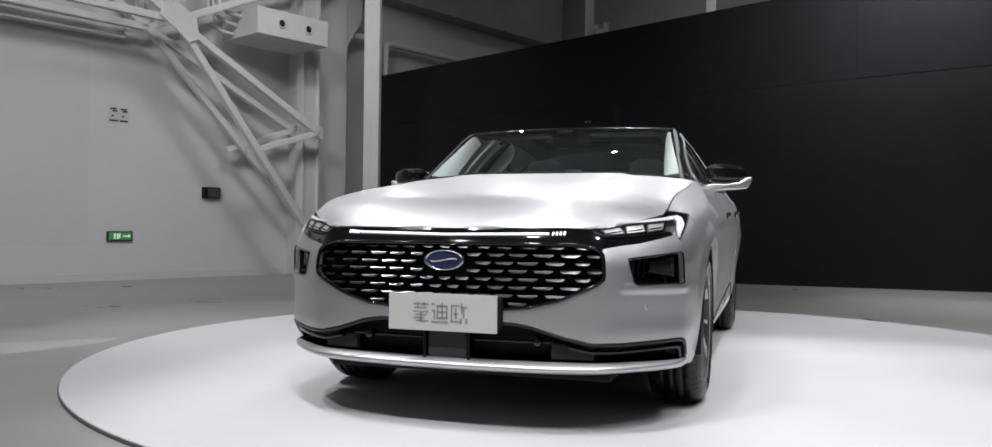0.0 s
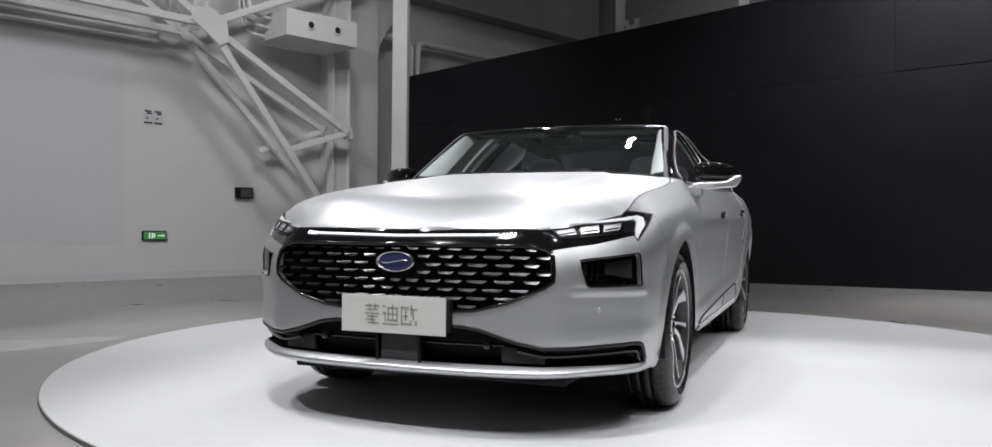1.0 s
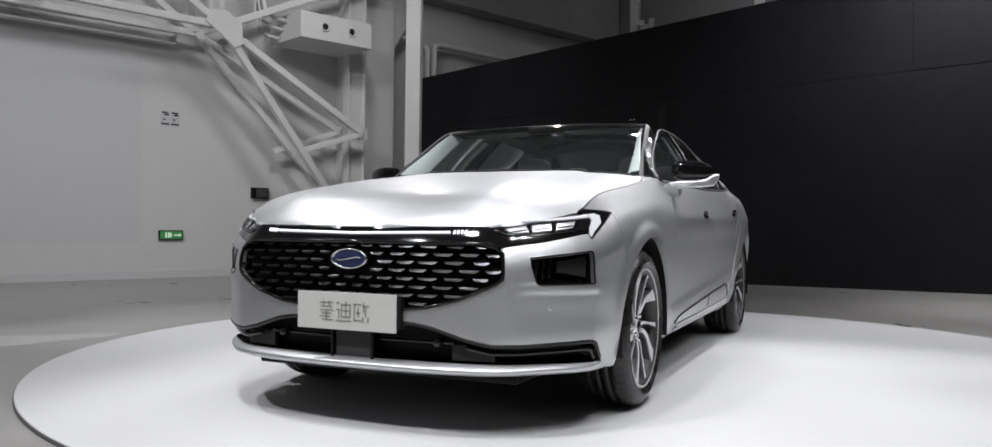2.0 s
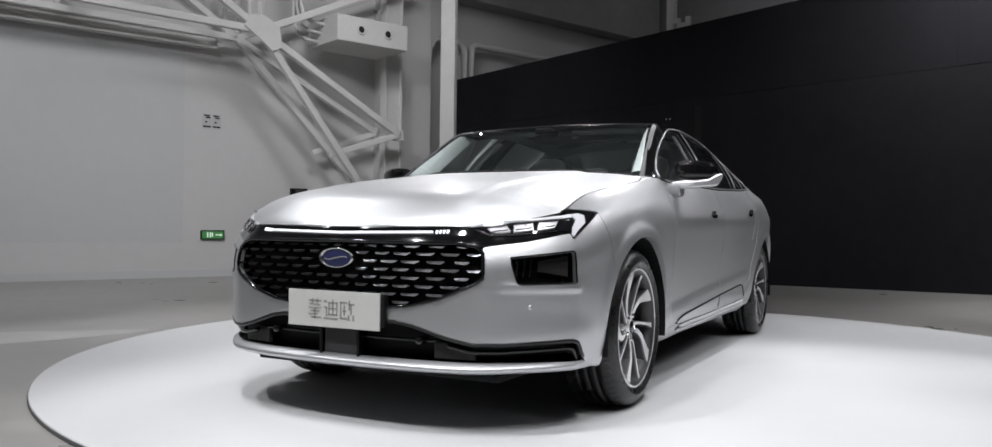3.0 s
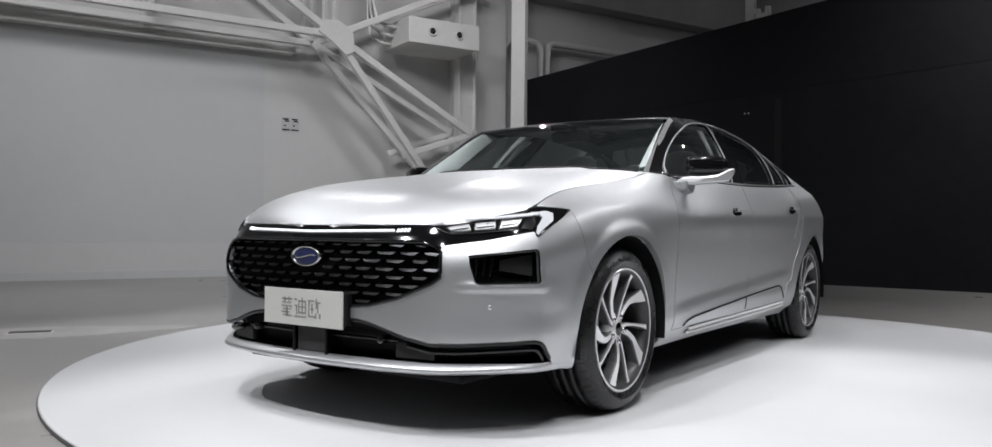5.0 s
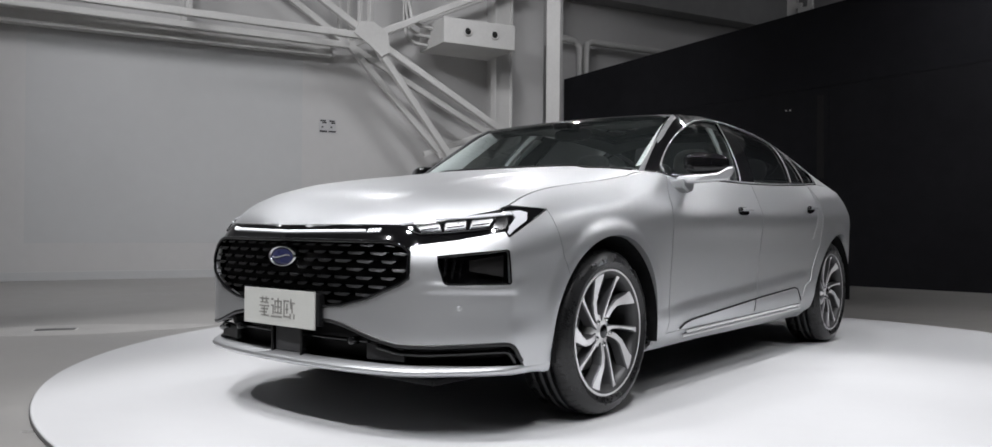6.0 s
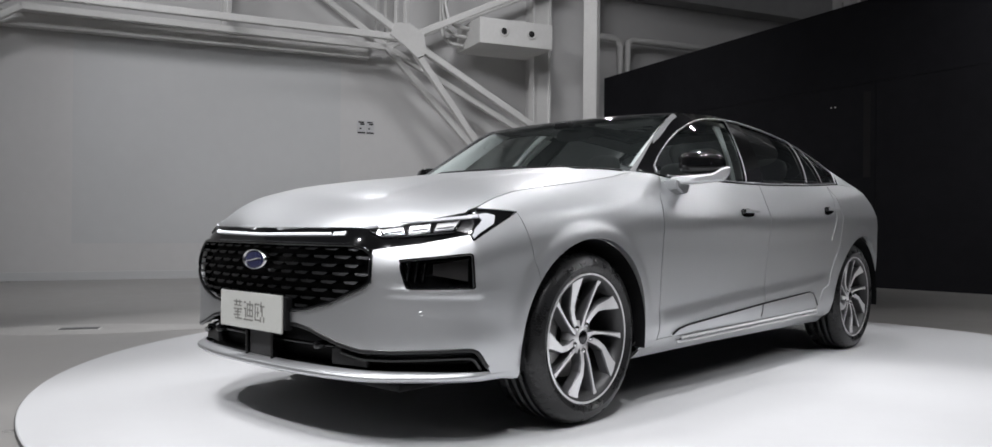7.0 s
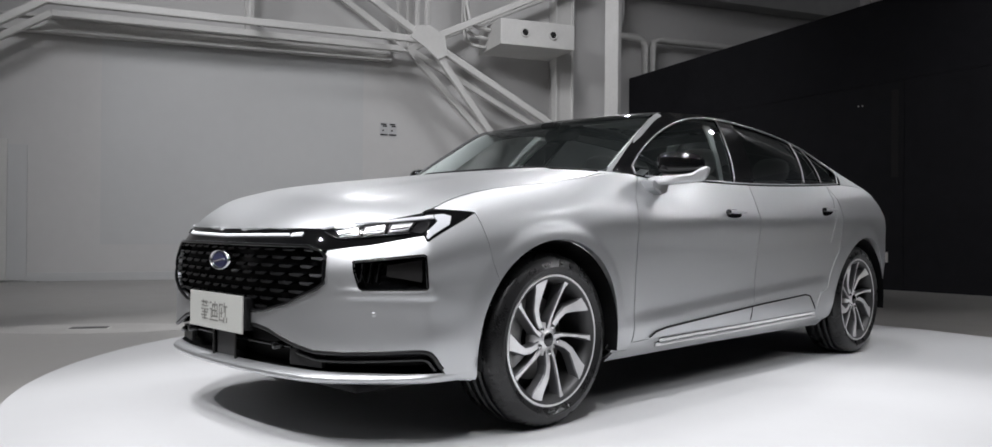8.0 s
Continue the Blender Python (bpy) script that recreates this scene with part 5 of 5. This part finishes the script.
marks = (((-0.030, 0.030, 0.480, 0.486), (-0.026, 0.026, 0.466, 0.471), (-0.031, 0.031, 0.452, 0.457), (-0.022, 0.024, 0.440, 0.445), (-0.031, 0.016, 0.428, 0.433), (-0.020, 0.031, 0.416, 0.421), (-0.014, -0.008, 0.471, 0.491), (0.010, 0.016, 0.471, 0.491), (-0.003, 0.004, 0.416, 0.452)),
         ((-0.033, -0.020, 0.480, 0.487), (-0.033, -0.018, 0.456, 0.462), (-0.024, -0.018, 0.425, 0.460), (-0.034, 0.033, 0.414, 0.420), (-0.010, 0.030, 0.474, 0.480), (-0.010, 0.030, 0.452, 0.457), (-0.010, 0.030, 0.429, 0.435), (-0.012, -0.006, 0.429, 0.480), (0.026, 0.032, 0.429, 0.480), (0.007, 0.013, 0.431, 0.490)),
         ((-0.033, 0.000, 0.478, 0.484), (-0.033, -0.027, 0.418, 0.484), (-0.033, 0.002, 0.418, 0.424), (-0.022, -0.004, 0.446, 0.452), (-0.016, -0.010, 0.432, 0.470), (0.006, 0.034, 0.472, 0.478), (0.008, 0.014, 0.452, 0.490), (0.016, 0.022, 0.436, 0.474), (0.004, 0.012, 0.414, 0.434), (0.026, 0.034, 0.414, 0.434)))
for c, glyph in zip((-0.086, -0.008, 0.070), marks):
    for x0, x1, z0, z1 in glyph:
        part("mark_bar", box((c + x0, -2.4425, z0), (c + x1, -2.4405, z1)), PLATE_INK, plate)


# ---- wheels ----
def rim_shape():
    """The rim's barrel and outer lip."""
    return lathe([(0.222, -0.20), (0.222, -0.06), (0.230, -0.02), (0.244, -0.003), (0.254, 0.002), (0.260, -0.002), (0.262, -0.010), (0.256, -0.018), (0.250, -0.03)], 80)


def spoke(points, widths, x0, x1, thick):
    """A blade in the wheel's plane along (radius, angle) points, with a bevelled face."""
    bm = bmesh.new()
    n = len(points)
    ctr = [Vector((0, r * math.sin(radians(a)), r * math.cos(radians(a)))) for r, a in points]
    rings = []
    for i, c in enumerate(ctr):
        t = (ctr[min(i + 1, n - 1)] - ctr[max(i - 1, 0)]).normalized()
        side = Vector((1, 0, 0)).cross(t)
        x = x0 + (x1 - x0) * i / (n - 1)
        w = widths[i]
        rings.append([bm.verts.new(c + side * a + Vector((x + d, 0, 0))) for a, d in ((-w / 2, -thick), (-w / 2, -0.006), (-w / 2 + 0.004, 0), (w / 2 - 0.004, 0), (w / 2, -0.006), (w / 2, -thick))])
    for i in range(n - 1):
        for k in range(6):
            bm.faces.new((rings[i][k], rings[i][(k + 1) % 6], rings[i + 1][(k + 1) % 6], rings[i + 1][k]))
    bm.faces.new(rings[0])
    bm.faces.new(rings[-1][::-1])
    bmesh.ops.recalc_face_normals(bm, faces=bm.faces)
    return bm


def blade(points, widths, x0, x1, thick):
    """A spoke whose face is machined and whose flanks are painted grey."""
    bm = spoke(points, widths, x0, x1, thick)
    bm.normal_update()
    for f in bm.faces:
        f.material_index = 0 if f.normal.x > 0.75 else 1
    me = mesh_of(bm, "spoke", ALLOY)
    me.materials.append(ALLOY_DARK)
    return me


def mesh_of(bm, name, mat, smooth=False):
    me = bpy.data.meshes.new(name)
    if smooth:
        for f in bm.faces:
            f.smooth = True
    bm.to_mesh(me)
    bm.free()
    me.materials.append(mat)
    return me


def tread_sipe():
    """A dark cross cut over the tyre's shoulder."""
    top = [(-0.052, 0.3451), (-0.044, 0.3447), (-0.030, 0.3412), (-0.022, 0.3388), (-0.012, 0.3318)]
    loop = top + [(x, r - 0.008) for x, r in top[::-1]]
    bm = prism(loop, 0.0032)
    for v in bm.verts:
        v.co = (v.co.x, v.co.z - 0.0016, v.co.y)
    bmesh.ops.recalc_face_normals(bm, faces=bm.faces)
    return bm


tyre_profile = [(0.248, -0.205), (0.258, -0.222), (0.290, -0.232), (0.322, -0.226), (0.338, -0.210), (0.3435, -0.190), (0.345, -0.165), (0.345, -0.162), (0.338, -0.161), (0.338, -0.153), (0.345, -0.152), (0.3455, -0.125), (0.3455, -0.122), (0.338, -0.121), (0.338, -0.111), (0.3455, -0.110),
                (0.3455, -0.085), (0.345, -0.082), (0.338, -0.081), (0.338, -0.071), (0.345, -0.070), (0.344, -0.045), (0.338, -0.022), (0.324, -0.004), (0.300, 0.008), (0.292, 0.010), (0.290, 0.012), (0.286, 0.012), (0.284, 0.009), (0.268, 0.006), (0.262, 0.000), (0.256, -0.012)]
SIDE = {"tyre": mesh_of(lathe(tyre_profile, 96), "tyre", RUBBER), "rim": mesh_of(rim_shape(), "rim", material("grey_rim_barrel", (0.06, 0.06, 0.061), 0.42, 0.5, vary=0.15)),
        "lip": mesh_of(lathe([(0.243, -0.014), (0.247, -0.004), (0.253, 0.0025), (0.259, 0.002), (0.2625, -0.006)], 80), "rim_edge", ALLOY),
        "spoke_a": blade([(0.040, -40), (0.075, -38), (0.105, -36.5), (0.145, -31.5), (0.180, -23.5), (0.210, -18.5), (0.236, -16), (0.256, -15)], [0.030, 0.030, 0.031, 0.033, 0.042, 0.054, 0.068, 0.086], -0.036, -0.004, 0.046),
        "spoke_b": blade([(0.040, 8), (0.080, 10), (0.120, 14.5), (0.170, 18), (0.215, 20), (0.240, 21), (0.256, 21.5)], [0.026, 0.020, 0.0165, 0.017, 0.021, 0.031, 0.050], -0.034, -0.004, 0.050),
        "hub": mesh_of(lathe([(0, -0.026), (0.030, -0.027), (0.034, -0.032), (0.046, -0.037), (0.066, -0.043), (0.068, -0.09), (0, -0.09)], 40), "hub", ALLOY),
        "cap": mesh_of(lathe([(0, -0.0215), (0.022, -0.0225), (0.0285, -0.0265), (0.0285, -0.032)], 28), "hub_cap", DARK_CHROME),
        "nut": mesh_of(lathe([(0, -0.024), (0.009, -0.024), (0.0115, -0.028), (0.0115, -0.045)], 6), "wheel_nut", CHROME),
        "seat": mesh_of(lathe([(0.0105, -0.0375), (0.0195, -0.0362), (0.0205, -0.045)], 20), "nut_seat", HOLE_DARK),
        "disc": mesh_of(lathe([(0.07, -0.112), (0.165, -0.112), (0.168, -0.116), (0.168, -0.138), (0.07, -0.138)], 56), "brake_disc", STEEL),
        "caliper": mesh_of(box((-0.16, 0.085, -0.085), (-0.088, 0.185, 0.085), bevel=0.018), "brake_caliper", STEEL),
        # near-black disc put in for the deep shade behind the spokes
        "inner": mesh_of(lathe([(0.0, -0.155), (0.205, -0.155), (0.205, -0.20)], 40), "wheel_shade_disc", HOLE_DARK),
        "block": mesh_of(tread_sipe(), "tread_sipe", HOLE_DARK)}


def wheel(side, y, spin):
    w = new("wheel")
    w.parent = car
    w.matrix_basis = Matrix.Translation((side * 0.902, y, HUB_Z + 0.007)) @ (Matrix() if side > 0 else Matrix.Rotation(math.pi, 4, "Z"))
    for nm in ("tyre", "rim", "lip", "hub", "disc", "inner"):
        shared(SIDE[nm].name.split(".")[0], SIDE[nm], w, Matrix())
    shared("hub_cap", SIDE["cap"], w, Matrix())
    for k in range(5):
        r = Matrix.Rotation(radians(72 * k + spin), 4, "X")
        shared("spoke", SIDE["spoke_a"], w, r)
        shared("spoke", SIDE["spoke_b"], w, r)
        m = Matrix.Rotation(radians(72 * k + spin - 28), 4, "X") @ Matrix.Translation((0, 0, 0.0545))
        shared("nut_seat", SIDE["seat"], w, m)
        shared("wheel_nut", SIDE["nut"], w, m)
    shared("brake_caliper", SIDE["caliper"], w, Matrix.Rotation(radians(8 if y > 0 else 165), 4, "X"))
    for k in range(60):
        shared("tread_sipe", SIDE["block"], w, Matrix.Rotation(radians(6 * k), 4, "X") @ Matrix.Rotation(0.0, 4, "Z"))
    return w


for side in (1, -1):
    for y, spin in ((-AXLE, 0), (AXLE, 14)):
        wheel(side, y, spin)


# dark arch liners and the floor pan
def liner(ay):
    bm = bmesh.new()
    rows = []
    for x in (0.912, 0.60):
        rows.append([bm.verts.new((x, ay + (ARCH_R - 0.004) * math.cos(a), HUB_Z + (ARCH_R - 0.004) * math.sin(a))) for a in np.linspace(-0.18, math.pi + 0.18, 40)])
    for k in range(39):
        bm.faces.new((rows[0][k], rows[0][k + 1], rows[1][k + 1], rows[1][k]))
    bm.faces.new(rows[1])
    bmesh.ops.recalc_face_normals(bm, faces=bm.faces)
    return bm


for ay in (-AXLE, AXLE):
    both_sides("arch_liner", liner(ay), MATT_BLACK)
part("floor_pan", box((-0.60, -2.20, 0.185), (0.60, 2.25, 0.215), bevel=0.01), MATT_BLACK, car)
both_sides("floor_edge", box((0.60, -1.06, 0.207), (0.79, 1.06, 0.232), bevel=0.005), MATT_BLACK)


# ---- door mirrors, handles ----
mirrors = []
for side in (1, -1):
    mr = new("door_mirror")
    mr.parent = car
    mirrors.append(mr)


def mirror_part(name, bm, mat, label=""):
    part(name, mirrored(bm), mat, mirrors[1], label)
    part(name, bm, mat, mirrors[0], label)


def shell(c, size, power=2.6, n=28, m=20, cut=None):
    """A rounded box shell, like a mirror housing or a seat cushion."""
    bm = bmesh.new()
    rings = []
    sg = lambda v, p: math.copysign(abs(v) ** p, v)
    e = 2.0 / power
    for i in range(m + 1):
        t = -math.pi / 2 + math.pi * i / m
        rings.append([bm.verts.new((c[0] + size[0] * sg(math.cos(t), e) * sg(math.cos(a), e), c[1] + size[1] * sg(math.cos(t), e) * sg(math.sin(a), e), c[2] + size[2] * sg(math.sin(t), e))) for a in np.linspace(0, math.tau, n, endpoint=False)])
    for i in range(m):
        for k in range(n):
            bm.faces.new((rings[i][k], rings[i][(k + 1) % n], rings[i + 1][(k + 1) % n], rings[i + 1][k]))
    bmesh.ops.remove_doubles(bm, verts=bm.verts, dist=1e-5)
    bmesh.ops.recalc_face_normals(bm, faces=bm.faces)
    for f in bm.faces:
        f.smooth = True
    return bm


MIRROR_M = Matrix.Translation((0.842, -0.700, 0)) @ Matrix.Rotation(radians(27), 4, "Z")
hs = shell((0.115, 0.0, 1.090), (0.108, 0.072, 0.054), 3.4)
for v in hs.verts:
    k = (v.co.x - 0.007) / 0.216
    v.co.z += (1.075 - v.co.z) * 0.28 * k * k
    v.co.y *= 1 - 0.25 * k * k
bmesh.ops.transform(hs, matrix=MIRROR_M, verts=hs.verts)
mirror_part("housing", hs, GLOSS_BLACK, "gloss black mirror cap")


def slab(outline, d0, d1, bevel):
    """An outline of (length, height) along the mirror, given depth."""
    bm = prism(outline, d1 - d0, bevel)
    for v in bm.verts:
        x, y, z = v.co
        v.co = (x, -(d0 + z) * (1 - 1.6 * max(0.0, x - 0.06)), y)
    bmesh.ops.recalc_face_normals(bm, faces=bm.faces)
    bmesh.ops.transform(bm, matrix=MIRROR_M, verts=bm.verts)
    return bm


arm = [(-0.020, 0.985), (0.055, 0.993), (0.150, 1.000), (0.215, 1.006), (0.240, 1.040), (0.246, 1.066), (0.236, 1.072), (0.205, 1.062), (0.165, 1.038), (0.100, 1.030), (0.000, 1.026), (-0.030, 1.018)]
mirror_part("arm", slab(arm, -0.045, 0.076, 0.007), PAINT, "silver mirror arm")
ft = bmesh.new()
for q in ((0.812, 0.0), (0.893, 0.012)):
    f = ft.faces.new([ft.verts.new((q[0], y + q[1] * (0.5 if y < -0.7 else -0.5), z + (q[1] if z < 0.97 else 0))) for y, z in ((-0.795, 1.006), (-0.785, 0.958), (-0.735, 0.936), (-0.672, 0.940), (-0.652, 1.006))])
bmesh.ops.bridge_loops(ft, edges=ft.edges[:])
bmesh.ops.recalc_face_normals(ft, faces=ft.faces)
bmesh.ops.bevel(ft, geom=ft.edges[:], offset=0.006, segments=2, affect="EDGES")
mirror_part("foot", ft, PAINT)
mg = shell((0.110, 0.071, 1.086), (0.084, 0.004, 0.040), 4.0)
bmesh.ops.transform(mg, matrix=MIRROR_M, verts=mg.verts)
mirror_part("mirror_glass", mg, CHROME, "mirror glass")
for y, z, doors in ((-0.13, 0.872, front_doors), (0.95, 0.905, rear_doors)):
    s0 = sy(y)
    p = Vector(wall_pt(s0, z)[0])
    h = shell((p.x + 0.020, y, z + 0.004), (0.012, 0.090, 0.0090), 3.0)
    # a gloss black swell under each handle stands for the shade there
    for name, bm, mat in (("door_handle", h, PAINT), ("handle_shade", shell((p.x + 0.004, y - 0.006, z - 0.014), (0.006, 0.072, 0.030), 2.5), GLOSS_BLACK),
                          ("handle_tip", shell((p.x + 0.018, y - 0.085, z + 0.002), (0.012, 0.014, 0.013), 2.5), DARK_CHROME)):
        part(name, mirrored(bm), mat, doors[1])
        part(name, bm, mat, doors[0])
fin = shell((0, 0.98, 1.45), (0.022, 0.09, 0.035), 2.2)
part("roof_aerial", fin, GLOSS_BLACK, car)
part("wiper", sweep([(0.62, -0.985, 1.045), (0.35, -0.99, 1.074), (0.05, -0.99, 1.085)], 0.007, 6), MATT_BLACK, car)
part("wiper", sweep([(0.05, -1.0, 1.082), (-0.25, -0.99, 1.082), (-0.60, -0.975, 1.055)], 0.007, 6), MATT_BLACK, car)

# ---- cabin ----
cabin = bmesh.new()
_cy = np.linspace(-0.95, 1.75, 40)
a = [cabin.verts.new((float(crest_x(y)) - 0.05, y, float(crest_z(y)) - 0.012)) for y in _cy]
b = [cabin.verts.new((0.74, y, 0.62)) for y in _cy]
c = [cabin.verts.new((0.74, y, 0.24)) for y in _cy]
for r0, r1 in ((a, b), (b, c)):
    for k in range(39):
        cabin.faces.new((r0[k], r0[k + 1], r1[k + 1], r1[k]))
both_sides("door_lining", cabin, CABIN_DARK)
dash = bmesh.new()
rows = []
for y, z, k in ((-1.03, 1.005, 0.98), (-0.80, 1.020, 0.97), (-0.62, 1.015, 0.95), (-0.56, 0.985, 0.95), (-0.55, 0.86, 0.93), (-0.62, 0.70, 0.9)):
    rows.append([dash.verts.new((u * 0.77 * k, y - 0.02 * u * u, z + 0.012 * (1 - u * u))) for u in np.linspace(-1, 1, 24)])
for i in range(len(rows) - 1):
    for k in range(23):
        dash.faces.new((rows[i][k], rows[i][k + 1], rows[i + 1][k + 1], rows[i + 1][k]))
part("dashboard", dash, CABIN_DARK, car, smooth=True)
part("screen", box((-0.62, -0.60, 1.00), (0.62, -0.585, 1.075), bevel=0.004), GLOSS_BLACK, car, "wide dark display on the dashboard")
wheel_m = Matrix.Translation((0.37, -0.36, 0.93)) @ Matrix.Rotation(radians(-64), 4, "X")
ring = sweep([(0.185 * math.cos(a), 0.180 * math.sin(a), 0) for a in np.linspace(0, math.tau, 48, endpoint=False)], 0.014, 10, closed=True)
bmesh.ops.transform(ring, matrix=wheel_m, verts=ring.verts)
sw_ = new("steering_wheel")
sw_.parent = car
part("ring", ring, CABIN_DARK, sw_)
part("boss", box((-0.17, -0.03, -0.03), (0.17, 0.03, 0.0), wheel_m, 0.01), CABIN_DARK, sw_)


def seat(x, y, w=0.25):
    s = new("seat")
    s.parent = car
    part("cushion", shell((x, y, 0.52), (w, 0.25, 0.09), 3.2), CABIN_GREY, s)
    b = shell((0, 0, 0), (w, 0.085, 0.33), 3.0)
    bmesh.ops.transform(b, matrix=Matrix.Translation((x, y + 0.30, 0.80)) @ Matrix.Rotation(radians(-18), 4, "X"), verts=b.verts)
    part("backrest", b, CABIN_GREY, s)
    h = shell((0, 0, 0), (0.125, 0.045, 0.085), 2.8)
    bmesh.ops.transform(h, matrix=Matrix.Translation((x, y + 0.43, 1.185)) @ Matrix.Rotation(radians(-12), 4, "X"), verts=h.verts)
    part("headrest", h, CABIN_GREY, s)
    for dx in (-0.05, 0.05):
        part("headrest_post", add_tube(bmesh.new(), (x + dx, y + 0.40, 1.02), (x + dx, y + 0.43, 1.12), 0.007, 8), CHROME, s)


seat(0.37, -0.02)
seat(-0.37, -0.02)
seat(0.37, 0.90, 0.27)
seat(-0.37, 0.90, 0.27)
part("parcel_shelf", box((-0.62, 1.35, 1.02), (0.62, 1.90, 1.05), bevel=0.01), CABIN_DARK, car)
head = [(u, y) for u, y in zip(np.linspace(-0.97, 0.97, 20), [-0.36] * 20)] + [(u, 1.06) for u in np.linspace(0.97, -0.97, 20)]
part("headlining", skin(head, lambda u, y: roof_pt(u, y) - np.array([0, 0, 0.03]), 0.06, [[(u * 0.97, y) for u, y in sun]], flange=0, outward=(0, 0, -1)), CABIN_ROOF, car)
# pale lining of the front pillars, seen through the screen
_py = np.linspace(-0.86, -0.40, 24)
_pe = roof_pt(np.full(24, 0.972), _py)
lin = bmesh.new()
ra = [lin.verts.new((p[0], p[1], p[2] - 0.012)) for p in _pe]
rb = [lin.verts.new((p[0] - 0.058 + 0.038 * k, p[1] + 0.030, p[2] - 0.016)) for p, k in zip(_pe, np.linspace(0, 1, 24))]
rc = [lin.verts.new((p[0] - 0.095 + 0.062 * k, p[1] + 0.110, p[2] - 0.030)) for p, k in zip(_pe, np.linspace(0, 1, 24))]
for r0, r1 in ((ra, rb), (rb, rc)):
    for k in range(23):
        lin.faces.new((r0[k], r0[k + 1], r1[k + 1], r1[k])).smooth = True
both_sides("pillar_lining", lin, CABIN_PALE, None, "pale cloth pillar lining")
post_in = [(-0.105, 1.03), (-0.060, 1.03), (0.055, 1.25), (0.150, 1.375), (0.080, 1.375), (0.015, 1.25)]
both_sides("pillar_lining", skin(post_in, lambda y, z: flank_pt(y, z, -0.035), 0.04, flange=0.01), CABIN_PALE)
part("rear_view_mirror", shell((0.02, -0.42, 1.305), (0.125, 0.014, 0.036), 3.4), GLOSS_BLACK, car)
part("mirror_mount", box((-0.05, -0.52, 1.335), (0.05, -0.38, 1.368), bevel=0.01), MATT_BLACK, car)
both_sides("sun_visor", box((0.12, -0.36, 1.352), (0.50, -0.20, 1.366), bevel=0.005), CABIN_ROOF)
